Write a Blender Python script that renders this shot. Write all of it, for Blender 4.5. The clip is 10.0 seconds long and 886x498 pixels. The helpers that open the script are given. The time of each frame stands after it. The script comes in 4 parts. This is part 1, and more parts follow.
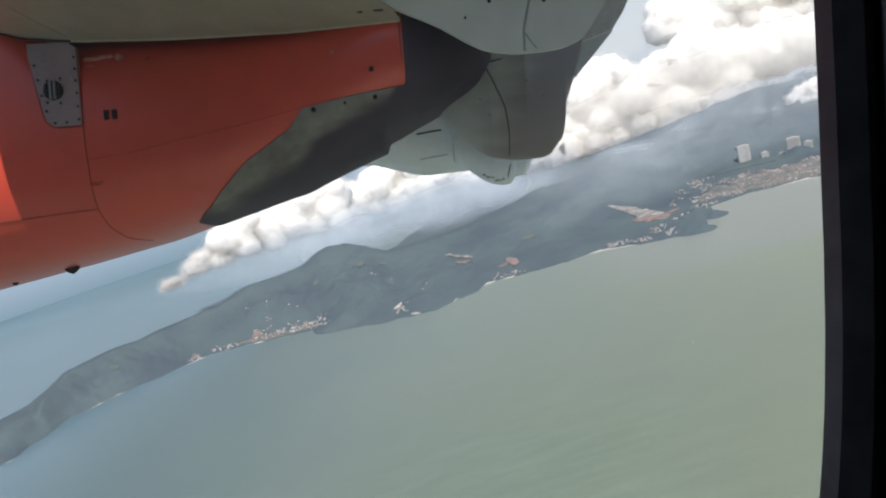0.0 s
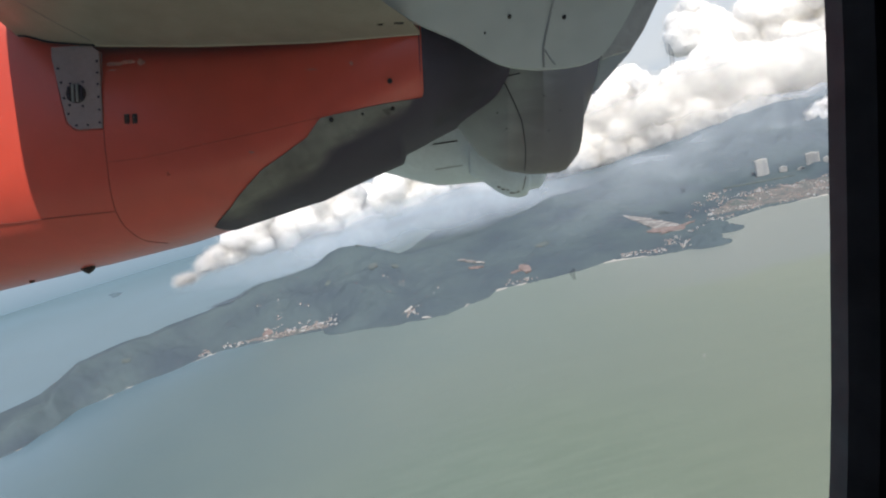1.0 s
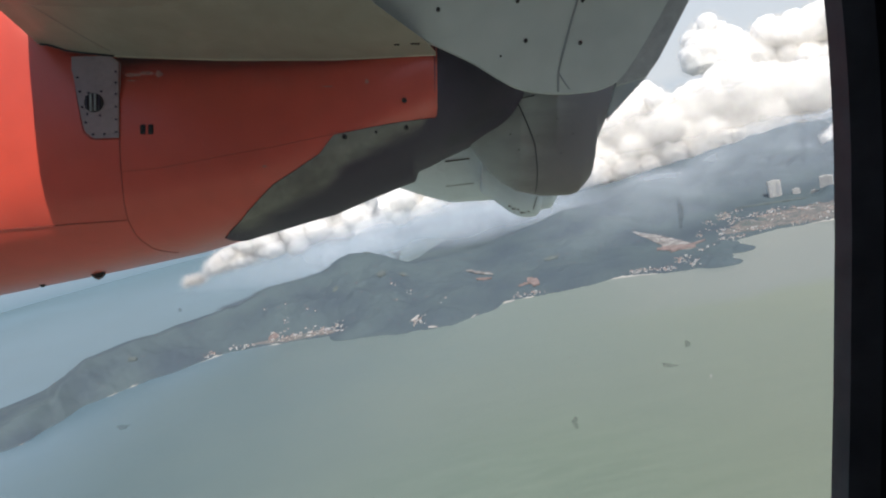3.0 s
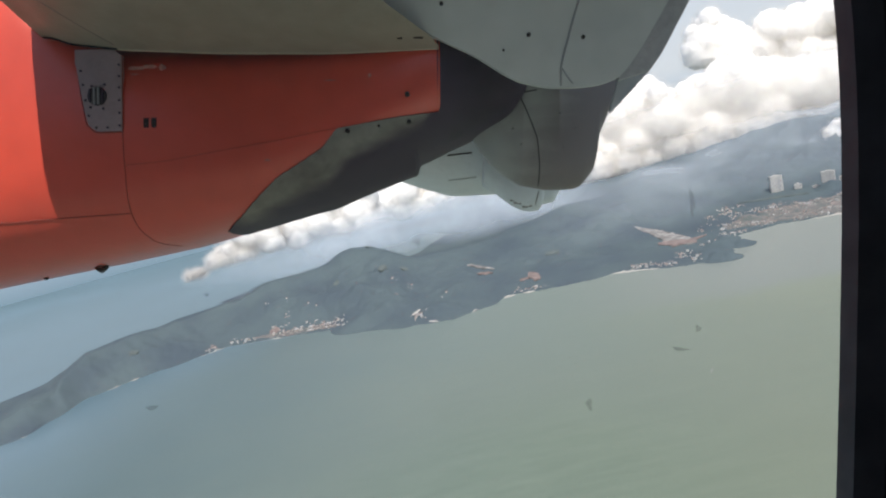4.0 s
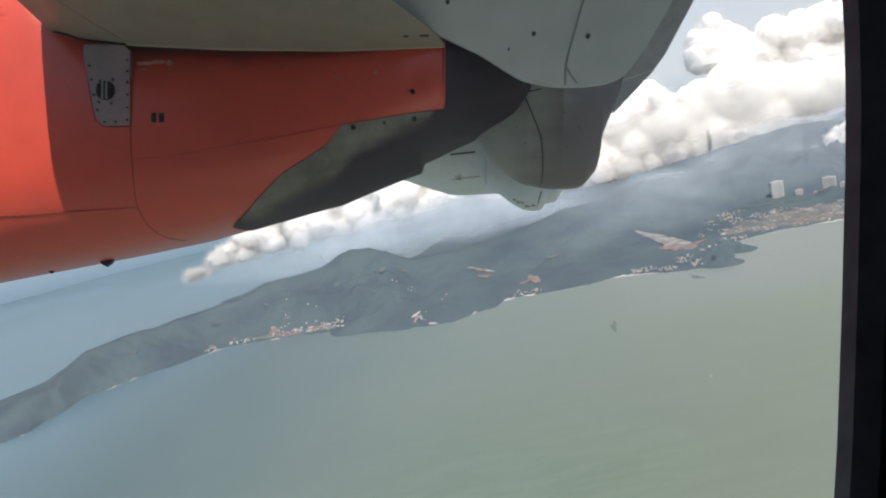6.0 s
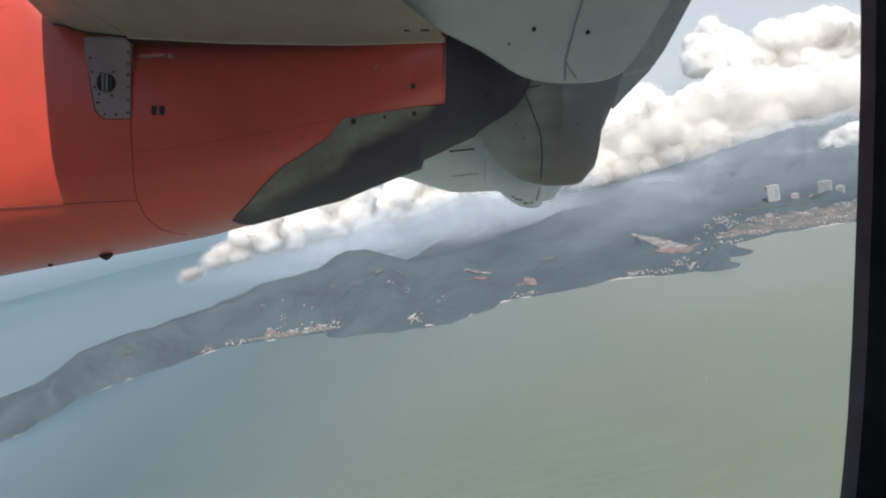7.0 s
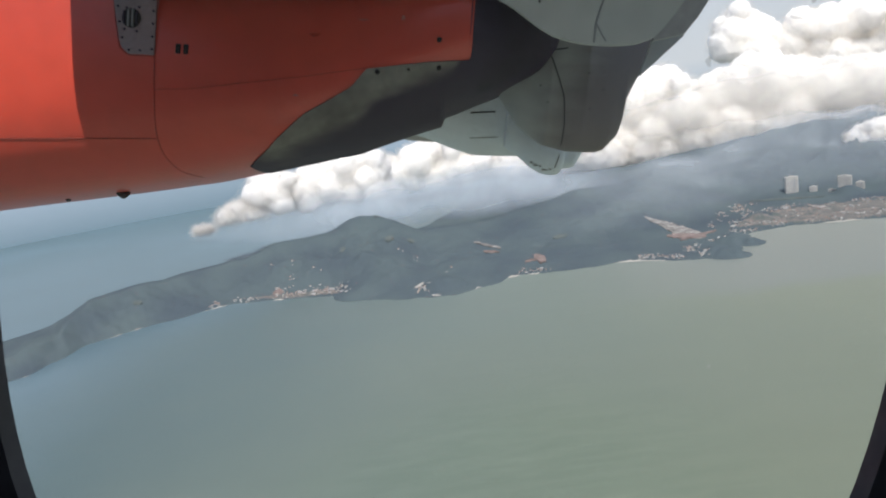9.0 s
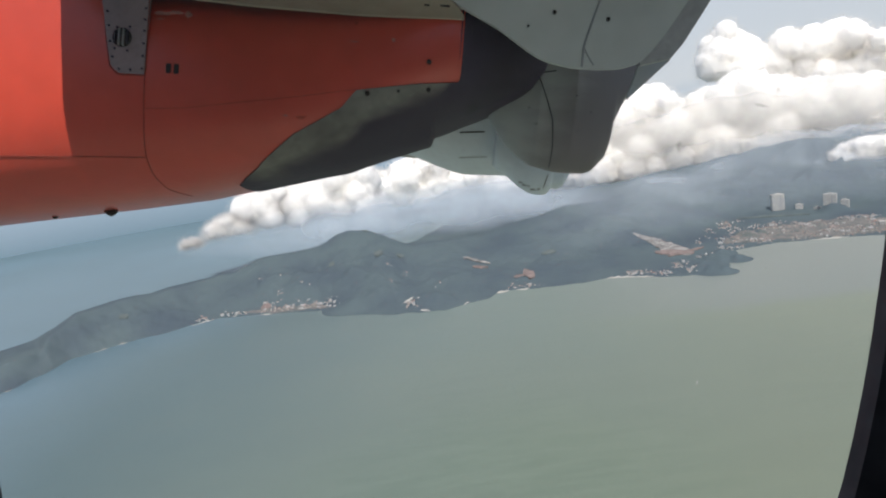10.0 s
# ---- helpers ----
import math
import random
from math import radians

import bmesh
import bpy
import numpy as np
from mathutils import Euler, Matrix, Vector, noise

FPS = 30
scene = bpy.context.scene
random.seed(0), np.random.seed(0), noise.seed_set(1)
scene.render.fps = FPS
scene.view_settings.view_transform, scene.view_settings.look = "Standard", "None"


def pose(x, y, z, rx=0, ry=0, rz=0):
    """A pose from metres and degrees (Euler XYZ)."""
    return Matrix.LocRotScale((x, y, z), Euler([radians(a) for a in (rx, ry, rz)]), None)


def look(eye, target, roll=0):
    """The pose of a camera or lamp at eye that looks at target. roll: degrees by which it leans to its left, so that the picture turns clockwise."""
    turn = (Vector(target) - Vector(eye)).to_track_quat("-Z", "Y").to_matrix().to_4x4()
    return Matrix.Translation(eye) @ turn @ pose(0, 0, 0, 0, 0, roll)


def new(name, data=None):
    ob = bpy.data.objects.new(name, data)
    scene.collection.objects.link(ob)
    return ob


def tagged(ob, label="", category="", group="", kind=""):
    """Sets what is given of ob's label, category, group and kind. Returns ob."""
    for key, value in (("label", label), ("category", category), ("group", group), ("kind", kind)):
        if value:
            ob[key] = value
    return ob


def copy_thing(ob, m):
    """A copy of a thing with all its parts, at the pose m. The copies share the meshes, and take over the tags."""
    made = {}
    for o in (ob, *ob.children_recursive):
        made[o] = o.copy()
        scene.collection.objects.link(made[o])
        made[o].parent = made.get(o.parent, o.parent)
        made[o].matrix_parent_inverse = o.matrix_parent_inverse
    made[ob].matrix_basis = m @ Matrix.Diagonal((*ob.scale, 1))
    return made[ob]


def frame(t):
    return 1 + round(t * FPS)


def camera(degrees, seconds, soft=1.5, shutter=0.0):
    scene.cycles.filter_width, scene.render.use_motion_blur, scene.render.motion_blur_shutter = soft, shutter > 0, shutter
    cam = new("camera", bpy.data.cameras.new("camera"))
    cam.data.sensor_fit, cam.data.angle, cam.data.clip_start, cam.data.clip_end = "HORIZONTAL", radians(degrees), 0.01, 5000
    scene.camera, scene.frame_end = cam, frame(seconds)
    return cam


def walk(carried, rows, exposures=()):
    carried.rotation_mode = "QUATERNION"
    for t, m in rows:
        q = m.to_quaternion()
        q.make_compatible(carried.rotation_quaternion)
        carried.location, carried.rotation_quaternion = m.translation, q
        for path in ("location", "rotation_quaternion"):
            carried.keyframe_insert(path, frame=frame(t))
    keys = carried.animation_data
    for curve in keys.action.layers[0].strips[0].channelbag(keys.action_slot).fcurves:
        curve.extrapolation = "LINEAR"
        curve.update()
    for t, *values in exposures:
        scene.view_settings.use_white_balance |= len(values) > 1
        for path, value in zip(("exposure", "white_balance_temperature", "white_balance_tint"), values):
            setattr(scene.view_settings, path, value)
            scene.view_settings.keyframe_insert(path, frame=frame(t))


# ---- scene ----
# The seat side of a cabin window in a climbing, banked high-wing airliner: engine nacelle and wing outside,
# a wooded island with towns, a turbid sea and cumulus clouds beyond. Landscape at half its true size.
cam = camera(66.0, 10.0, soft=2.1)
EYE_HEIGHT = 450.0
PATH = [
    (0.0, 0.0104, 0.0234, 449.9689, 78.345, 16.474, -5.007),
    (0.5, 0.0154, 0.0208, 449.9909, 79.150, 16.489, -4.306),
    (1.0, 0.0196, 0.0265, 449.9985, 79.120, 14.827, -3.538),
    (1.5, 0.0247, 0.0288, 450.0144, 80.183, 13.935, -3.212),
    (2.0, 0.0286, 0.0311, 450.0277, 80.498, 13.178, -3.233),
    (2.5, 0.0300, 0.0313, 450.0333, 80.470, 13.112, -2.662),
    (4.0, 0.0238, 0.0245, 450.0337, 79.783, 12.854, -2.298),
    (4.5, 0.0204, 0.0198, 450.0307, 80.025, 12.730, -2.231),
    (5.0, 0.0150, 0.0129, 450.0300, 80.117, 12.352, -2.140),
    (5.5, 0.0106, 0.0064, 450.0278, 79.966, 12.315, -2.159),
    (7.0, -0.0084, -0.0085, 449.9961, 80.116, 11.948, -2.406),
    (7.5, -0.0235, -0.0171, 449.9852, 79.523, 10.083, -2.181),
    (8.0, -0.0275, -0.0168, 449.9663, 78.801, 9.586, -1.719),
    (8.5, -0.0314, -0.0154, 449.9547, 78.510, 8.876, -1.360),
    (9.0, -0.0325, -0.0137, 449.9494, 77.947, 8.579, -0.812),
    (9.5, -0.0270, -0.0170, 449.9694, 78.137, 7.960, -1.261),
    (10.0, -0.0268, -0.0171, 449.9695, 79.095, 8.083, -1.642),
]
walk(cam, [(t, pose(x, y, z, a, b, c)) for t, x, y, z, a, b, c in PATH], exposures=[(0.0, 0.25, 6720, 11), (5.5, 0.25, 6720, 11), (7.5, 0.17, 6720, 11), (9.0, 0.10, 6720, 11), (10.0, 0.10, 6720, 11)])

# ---- attitude of the aircraft: x aft, y to starboard, z up through the cabin roof ----
AIRFRAME = Matrix.Translation((0, 0, EYE_HEIGHT)) @ pose(0, 0, 0, 80.2) @ pose(0, 0, 0, 0, 0, -12.5) @ pose(0, 0, 0, -90)

# ---- world, sun ----
SUN_LOCAL = Vector((-0.07, -0.64, 0.77)).normalized()
SUN_DIR = (AIRFRAME.to_3x3() @ SUN_LOCAL).normalized()
world = bpy.data.worlds.new("sky")
scene.world = world
world.use_nodes = True
wn, wl = world.node_tree.nodes, world.node_tree.links
sky = wn.new("ShaderNodeTexSky")
sky.sky_type, sky.sun_disc = "NISHITA", False
sky.sun_elevation = math.asin(SUN_DIR.z)
sky.sun_rotation = math.atan2(SUN_DIR.x, SUN_DIR.y)
sky.air_density, sky.dust_density, sky.ozone_density = 1.0, 1.2, 1.5
wl.new(sky.outputs[0], wn["Background"].inputs[0])
wn["Background"].inputs[1].default_value = 0.105

sun_data = bpy.data.lights.new("sun", "SUN")
sun_data.energy, sun_data.angle, sun_data.color = 4.6, radians(0.6), (1.0, 0.96, 0.90)
sun_lamp = new("sun", sun_data)
sun_lamp.matrix_world = look(SUN_DIR * 1000, (0, 0, 0))


# ---- materials ----
def material(name, base, rough=0.6, metal=0.0, spread=0.15, scale=3.0, fine=40.0, bump=0.0, bump_scale=60.0, second=None, spec=0.5, stretch=(1, 1, 1), contrast=(0.35, 0.65)):
    """A painted or natural surface: base colour with coarse and fine variation, and relief."""
    m = bpy.data.materials.new(name)
    m.use_nodes = True
    n, l = m.node_tree.nodes, m.node_tree.links
    b = n["Principled BSDF"]
    b.inputs["Roughness"].default_value, b.inputs["Metallic"].default_value = rough, metal
    b.inputs["Specular IOR Level"].default_value = spec
    tc, mp = n.new("ShaderNodeTexCoord"), n.new("ShaderNodeMapping")
    mp.inputs["Scale"].default_value = stretch
    l.new(tc.outputs["Object"], mp.inputs["Vector"])
    coarse, grain = n.new("ShaderNodeTexNoise"), n.new("ShaderNodeTexNoise")
    coarse.inputs["Scale"].default_value, coarse.inputs["Detail"].default_value = scale, 6
    grain.inputs["Scale"].default_value, grain.inputs["Detail"].default_value = fine, 4
    l.new(mp.outputs[0], coarse.inputs["Vector"])
    l.new(mp.outputs[0], grain.inputs["Vector"])
    ramp = n.new("ShaderNodeValToRGB")
    ramp.color_ramp.elements[0].position, ramp.color_ramp.elements[1].position = contrast
    low = second or [c * (1 - spread) for c in base]
    ramp.color_ramp.elements[0].color = (*low, 1)
    ramp.color_ramp.elements[1].color = (*[min(1, c * (1 + spread * 0.5)) for c in base], 1)
    l.new(coarse.outputs["Fac"], ramp.inputs[0])
    mix = n.new("ShaderNodeMixRGB")
    mix.blend_type = "MULTIPLY"
    mix.inputs[0].default_value = min(1.0, spread * 2.0)
    l.new(ramp.outputs[0], mix.inputs[1])
    g = n.new("ShaderNodeValToRGB")
    g.color_ramp.elements[0].position, g.color_ramp.elements[1].position = 0.3, 0.7
    g.color_ramp.elements[0].color, g.color_ramp.elements[1].color = (0.6, 0.6, 0.6, 1), (1.25, 1.25, 1.25, 1)
    l.new(grain.outputs["Fac"], g.inputs[0])
    l.new(g.outputs[0], mix.inputs[2])
    l.new(mix.outputs[0], b.inputs["Base Color"])
    if bump:
        bm, bn = n.new("ShaderNodeBump"), n.new("ShaderNodeTexNoise")
        bn.inputs["Scale"].default_value, bn.inputs["Detail"].default_value = bump_scale, 5
        bm.inputs["Strength"].default_value = bump
        l.new(mp.outputs[0], bn.inputs["Vector"])
        l.new(bn.outputs["Fac"], bm.inputs["Height"])
        l.new(bm.outputs[0], b.inputs["Normal"])
    return m


ORANGE = material("orange_paint", (0.56, 0.069, 0.043), 0.28, spread=0.08, scale=1.6, fine=14, bump=0.03, bump_scale=5)
for slot_, value_ in (("Coat Weight", 0.03), ("Coat Roughness", 0.2)):
    ORANGE.node_tree.nodes["Principled BSDF"].inputs[slot_].default_value = value_
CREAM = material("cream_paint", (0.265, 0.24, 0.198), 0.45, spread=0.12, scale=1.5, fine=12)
CREAM_LIP = material("cream_sealant", (0.5, 0.45, 0.36), 0.5, spread=0.1)
GREY_WHITE = material("grey_white_paint", (0.45, 0.465, 0.45), 0.42, spread=0.10, scale=1.2, fine=10)
SMOKED = material("smoke_stained_grey_paint", (0.295, 0.26, 0.262), 0.5, spread=0.3, scale=2.4, fine=9, second=(0.15, 0.13, 0.14), contrast=(0.3, 0.7))
STRIP = material("grey_edge_paint", (0.24, 0.245, 0.25), 0.5, spread=0.15)
TRAIL = material("grey_trailing_edge_paint", (0.33, 0.325, 0.33), 0.5, spread=0.15)
BARE = material("weathered_bare_metal", (0.21, 0.20, 0.178), 0.66, 0.0, spec=0.24, spread=0.22, scale=5, fine=25, second=(0.14, 0.128, 0.118), contrast=(0.36, 0.62))
SOOT = material("sooted_titanium", (0.047, 0.036, 0.056), 0.66, 0.0, spec=0.24, spread=0.35, scale=3, fine=16)
# panel grey turned mauve: the cowling's orange reflection put into the colour
PANEL = material("orange_tinted_panel_grey", (0.28, 0.212, 0.222), 0.5, spread=0.12, scale=8, fine=60)
DARK = material("dark_gap", (0.02, 0.014, 0.014), 0.8, spread=0.1)
SEAM = material("panel_joint_grime", (0.23, 0.042, 0.030), 0.8, spread=0.2)
SEAM_GREY = material("grey_joint_grime", (0.06, 0.055, 0.06), 0.8, spread=0.2)
RUBBER = material("black_window_seal", (0.11, 0.10, 0.118), 0.55, spread=0.3, scale=20, fine=90)
LINING = material("dark_cabin_lining", (0.32, 0.30, 0.33), 0.7, spread=0.2, scale=6)
# outer flap grey, paled and blued so the colour carries its soft light
PALE_FAR = material("pale_lit_wing_grey", (0.66, 0.72, 0.77), 0.45, spread=0.08)
# forest green is blued and paled: distance haze put into the base colour
FOREST = material("haze_tinted_rainforest", (0.080, 0.108, 0.119), 0.95, spread=0.12, scale=0.006, fine=0.09, bump=0.25, bump_scale=0.16, second=(0.064, 0.086, 0.106), spec=0.1)
SAND = material("pale_beach_sand", (0.38, 0.37, 0.35), 0.9, spread=0.2, scale=0.05, fine=0.5)
REDEARTH = material("bare_red_earth", (0.20, 0.158, 0.15), 0.95, spread=0.35, scale=0.05, fine=0.4)
QUARRY = material("pale_cleared_ground", (0.25, 0.245, 0.24), 0.95, spread=0.5, scale=0.04, fine=0.3)
SKIN_WHITE = material("white_fuselage_paint", (0.55, 0.54, 0.53), 0.35, spread=0.06, scale=2, fine=15)
WALL = material("whitewashed_wall", (0.43, 0.425, 0.41), 0.8, spread=0.2, scale=0.2, fine=2)
TILE = material("faded_red_roof", (0.30, 0.222, 0.20), 0.8, spread=0.3, scale=0.2, fine=2)
ZINC = material("pale_metal_roof", (0.42, 0.43, 0.43), 0.6, spread=0.3, scale=0.2, fine=2)
GLASSY = material("dark_window_glass", (0.30, 0.32, 0.33), 0.4, spread=0.1)


def stained(base_mat, soot_mat, name):
    """The first surface, stained towards the second's colour where the mesh's soot value is high, in ragged streaks."""
    m = base_mat.copy()
    m.name = name
    n, l = m.node_tree.nodes, m.node_tree.links
    b = n["Principled BSDF"]
    clean = b.inputs["Base Color"].links[0].from_socket
    tc, mp, ns, at, ad, rg, mx = [n.new("ShaderNode" + k) for k in ("TexCoord", "Mapping", "TexNoise", "Attribute", "Math", "MapRange", "MixRGB")]
    mp.inputs["Rotation"].default_value, mp.inputs["Scale"].default_value = (0, radians(34), 0), (3, 6, 16)
    ns.inputs["Scale"].default_value, ns.inputs["Detail"].default_value = 1.0, 6
    at.attribute_name, ad.operation = "soot", "MULTIPLY_ADD"
    ad.inputs[1].default_value = 0.42
    rg.interpolation_type = "SMOOTHSTEP"
    rg.inputs["From Min"].default_value, rg.inputs["From Max"].default_value = 0.46, 1.0
    l.new(tc.outputs["Object"], mp.inputs["Vector"])
    l.new(mp.outputs[0], ns.inputs["Vector"])
    l.new(ns.outputs["Fac"], ad.inputs[0])
    l.new(at.outputs["Fac"], ad.inputs[2])
    l.new(ad.outputs[0], rg.inputs["Value"])
    l.new(rg.outputs[0], mx.inputs[0])
    l.new(clean, mx.inputs[1])
    mx.inputs[2].default_value = soot_mat
    l.new(mx.outputs[0], b.inputs["Base Color"])
    return m


FAIRING_PAINT = stained(material("grey_fairing_paint", (0.36, 0.36, 0.345), 0.5, spread=0.15, scale=2.4, fine=9), (0.17, 0.15, 0.155, 1), "smoke_stained_fairing_paint")
SHIELD = stained(BARE, (0.047, 0.036, 0.056, 1), "soot_stained_heat_shield")


def sea_material():
    m = bpy.data.materials.new("turbid_sea")
    m.use_nodes = True
    n, l = m.node_tree.nodes, m.node_tree.links
    b = n["Principled BSDF"]
    b.inputs["Roughness"].default_value, b.inputs["Specular IOR Level"].default_value = 0.34, 0.5
    tc = n.new("ShaderNodeTexCoord")
    # silt spreads from the east side of the strait: a slow drift of colour, bent by large eddies; the far end is paled
    # and blued to carry distance haze
    sep, eddy, add = n.new("ShaderNodeSeparateXYZ"), n.new("ShaderNodeTexNoise"), n.new("ShaderNodeMath")
    eddy.inputs["Scale"].default_value, eddy.inputs["Detail"].default_value = 0.0016, 5
    l.new(tc.outputs["Object"], sep.inputs[0])
    l.new(tc.outputs["Object"], eddy.inputs["Vector"])
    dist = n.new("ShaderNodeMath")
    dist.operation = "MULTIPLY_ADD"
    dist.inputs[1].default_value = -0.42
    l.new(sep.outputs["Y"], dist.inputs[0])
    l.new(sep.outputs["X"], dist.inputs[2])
    silt_and_haze = n.new("ShaderNodeMapRange")
    silt_and_haze.inputs["From Min"].default_value, silt_and_haze.inputs["From Max"].default_value = -1500, 500
    l.new(dist.outputs[0], silt_and_haze.inputs["Value"])
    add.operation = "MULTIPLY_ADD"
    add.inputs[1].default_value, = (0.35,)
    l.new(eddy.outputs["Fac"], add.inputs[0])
    l.new(silt_and_haze.outputs[0], add.inputs[2])
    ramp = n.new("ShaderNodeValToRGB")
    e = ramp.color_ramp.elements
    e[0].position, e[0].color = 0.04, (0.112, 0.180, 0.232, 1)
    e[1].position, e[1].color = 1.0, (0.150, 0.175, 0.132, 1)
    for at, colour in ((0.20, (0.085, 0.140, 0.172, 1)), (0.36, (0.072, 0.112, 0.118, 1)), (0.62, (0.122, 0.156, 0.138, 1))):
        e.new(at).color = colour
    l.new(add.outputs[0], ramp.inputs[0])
    # thin streaks where currents meet
    mp, streak = n.new("ShaderNodeMapping"), n.new("ShaderNodeTexNoise")
    mp.inputs["Scale"].default_value, mp.inputs["Rotation"].default_value = (0.008, 0.034, 1), (0, 0, radians(-9))
    streak.inputs["Scale"].default_value, streak.inputs["Detail"].default_value, streak.inputs["Distortion"].default_value = 1.0, 7, 0.8
    l.new(tc.outputs["Object"], mp.inputs["Vector"])
    l.new(mp.outputs[0], streak.inputs["Vector"])
    sr, mul = n.new("ShaderNodeValToRGB"), n.new("ShaderNodeMixRGB")
    sr.color_ramp.elements[0].position, sr.color_ramp.elements[1].position = 0.40, 0.72
    sr.color_ramp.elements[0].color, sr.color_ramp.elements[1].color = (0.98, 0.988, 0.982, 1), (1.04, 1.045, 1.035, 1)
    mul.blend_type, mul.inputs[0].default_value = "MULTIPLY", 1.0
    l.new(streak.outputs["Fac"], sr.inputs[0])
    l.new(ramp.outputs[0], mul.inputs[1])
    l.new(sr.outputs[0], mul.inputs[2])
    # a sharp front: greyer, clearer water lies inshore of it
    fm, fe, fr, fx = n.new("ShaderNodeVectorMath"), n.new("ShaderNodeMath"), n.new("ShaderNodeMapRange"), n.new("ShaderNodeMixRGB")
    fm.operation = "DOT_PRODUCT"
    fm.inputs[1].default_value = (0.10, 1.0, 0)
    fe.operation = "MULTIPLY_ADD"
    fe.inputs[1].default_value = 420.0
    l.new(tc.outputs["Object"], fm.inputs[0])
    l.new(eddy.outputs["Fac"], fe.inputs[0])
    l.new(fm.outputs["Value"], fe.inputs[2])
    fr.inputs["From Min"].default_value, fr.inputs["From Max"].default_value = 1545, 1605
    fr.inputs["To Max"].default_value = 0.55
    l.new(fe.outputs[0], fr.inputs["Value"])
    fx.inputs[2].default_value = (0.165, 0.185, 0.19, 1)
    east, both = n.new("ShaderNodeMapRange"), n.new("ShaderNodeMath")
    east.inputs["From Min"].default_value, east.inputs["From Max"].default_value = 230, 620
    both.operation = "MULTIPLY"
    l.new(sep.outputs["X"], east.inputs["Value"])
    l.new(fr.outputs[0], both.inputs[0])
    l.new(east.outputs[0], both.inputs[1])
    l.new(both.outputs[0], fx.inputs[0])
    l.new(mul.outputs[0], fx.inputs[1])
    # a patch of long ripples where a current runs close to the surface
    rm, rn, rr_, rd, rk, rx = n.new("ShaderNodeMapping"), n.new("ShaderNodeTexNoise"), n.new("ShaderNodeValToRGB"), n.new("ShaderNodeVectorMath"), n.new("ShaderNodeMapRange"), n.new("ShaderNodeMixRGB")
    rm.inputs["Scale"].default_value, rm.inputs["Rotation"].default_value = (0.011, 0.062, 1), (0, 0, radians(-14))
    rn.inputs["Scale"].default_value, rn.inputs["Detail"].default_value, rn.inputs["Distortion"].default_value = 1.0, 4, 0.5
    rr_.color_ramp.elements[0].position, rr_.color_ramp.elements[1].position = 0.38, 0.68
    rr_.color_ramp.elements[0].color, rr_.color_ramp.elements[1].color = (0.90, 0.96, 0.91, 1), (1.04, 1.075, 1.035, 1)
    rd.operation = "DISTANCE"
    rd.inputs[1].default_value = (30, 720, 0)
    rk.interpolation_type = "SMOOTHSTEP"
    rk.inputs["From Min"].default_value, rk.inputs["From Max"].default_value = 400, 80
    rx.blend_type = "MULTIPLY"
    l.new(tc.outputs["Object"], rm.inputs["Vector"])
    l.new(rm.outputs[0], rn.inputs["Vector"])
    l.new(rn.outputs["Fac"], rr_.inputs[0])
    l.new(tc.outputs["Object"], rd.inputs[0])
    l.new(rd.outputs["Value"], rk.inputs["Value"])
    l.new(rk.outputs[0], rx.inputs[0])
    l.new(fx.outputs[0], rx.inputs[1])
    l.new(rr_.outputs[0], rx.inputs[2])
    l.new(rx.outputs[0], b.inputs["Base Color"])
    wave, bump = n.new("ShaderNodeTexNoise"), n.new("ShaderNodeBump")
    wave.inputs["Scale"].default_value, wave.inputs["Detail"].default_value = 0.05, 6
    bump.inputs["Strength"].default_value, bump.inputs["Distance"].default_value = 0.10, 2.0
    l.new(tc.outputs["Object"], wave.inputs["Vector"])
    l.new(wave.outputs["Fac"], bump.inputs["Height"])
    l.new(bump.outputs[0], b.inputs["Normal"])
    return m


def cloud_material(name, soft):
    """Scattering white: light spreads inside the hull; the loose wisps are thin and let it through."""
    m = bpy.data.materials.new(name)
    m.use_nodes = True
    n, l = m.node_tree.nodes, m.node_tree.links
    b = n["Principled BSDF"]
    b.inputs["Roughness"].default_value, b.inputs["Specular IOR Level"].default_value = 1.0, 0.0
    b.inputs["Base Color"].default_value = (0.82, 0.795, 0.755, 1)
    if soft:
        b.inputs["Subsurface Weight"].default_value = 1.0
        b.inputs["Subsurface Radius"].default_value = (1, 1, 1)
        b.inputs["Subsurface Scale"].default_value = 260.0
    else:
        tr, mix = n.new("ShaderNodeBsdfTranslucent"), n.new("ShaderNodeMixShader")
        b.inputs["Base Color"].default_value = tr.inputs["Color"].default_value = (0.80, 0.785, 0.765, 1)
        mix.inputs[0].default_value = 0.5
        l.new(b.outputs[0], mix.inputs[1])
        l.new(tr.outputs[0], mix.inputs[2])
        l.new(mix.outputs[0], n["Material Output"].inputs["Surface"])
    return m


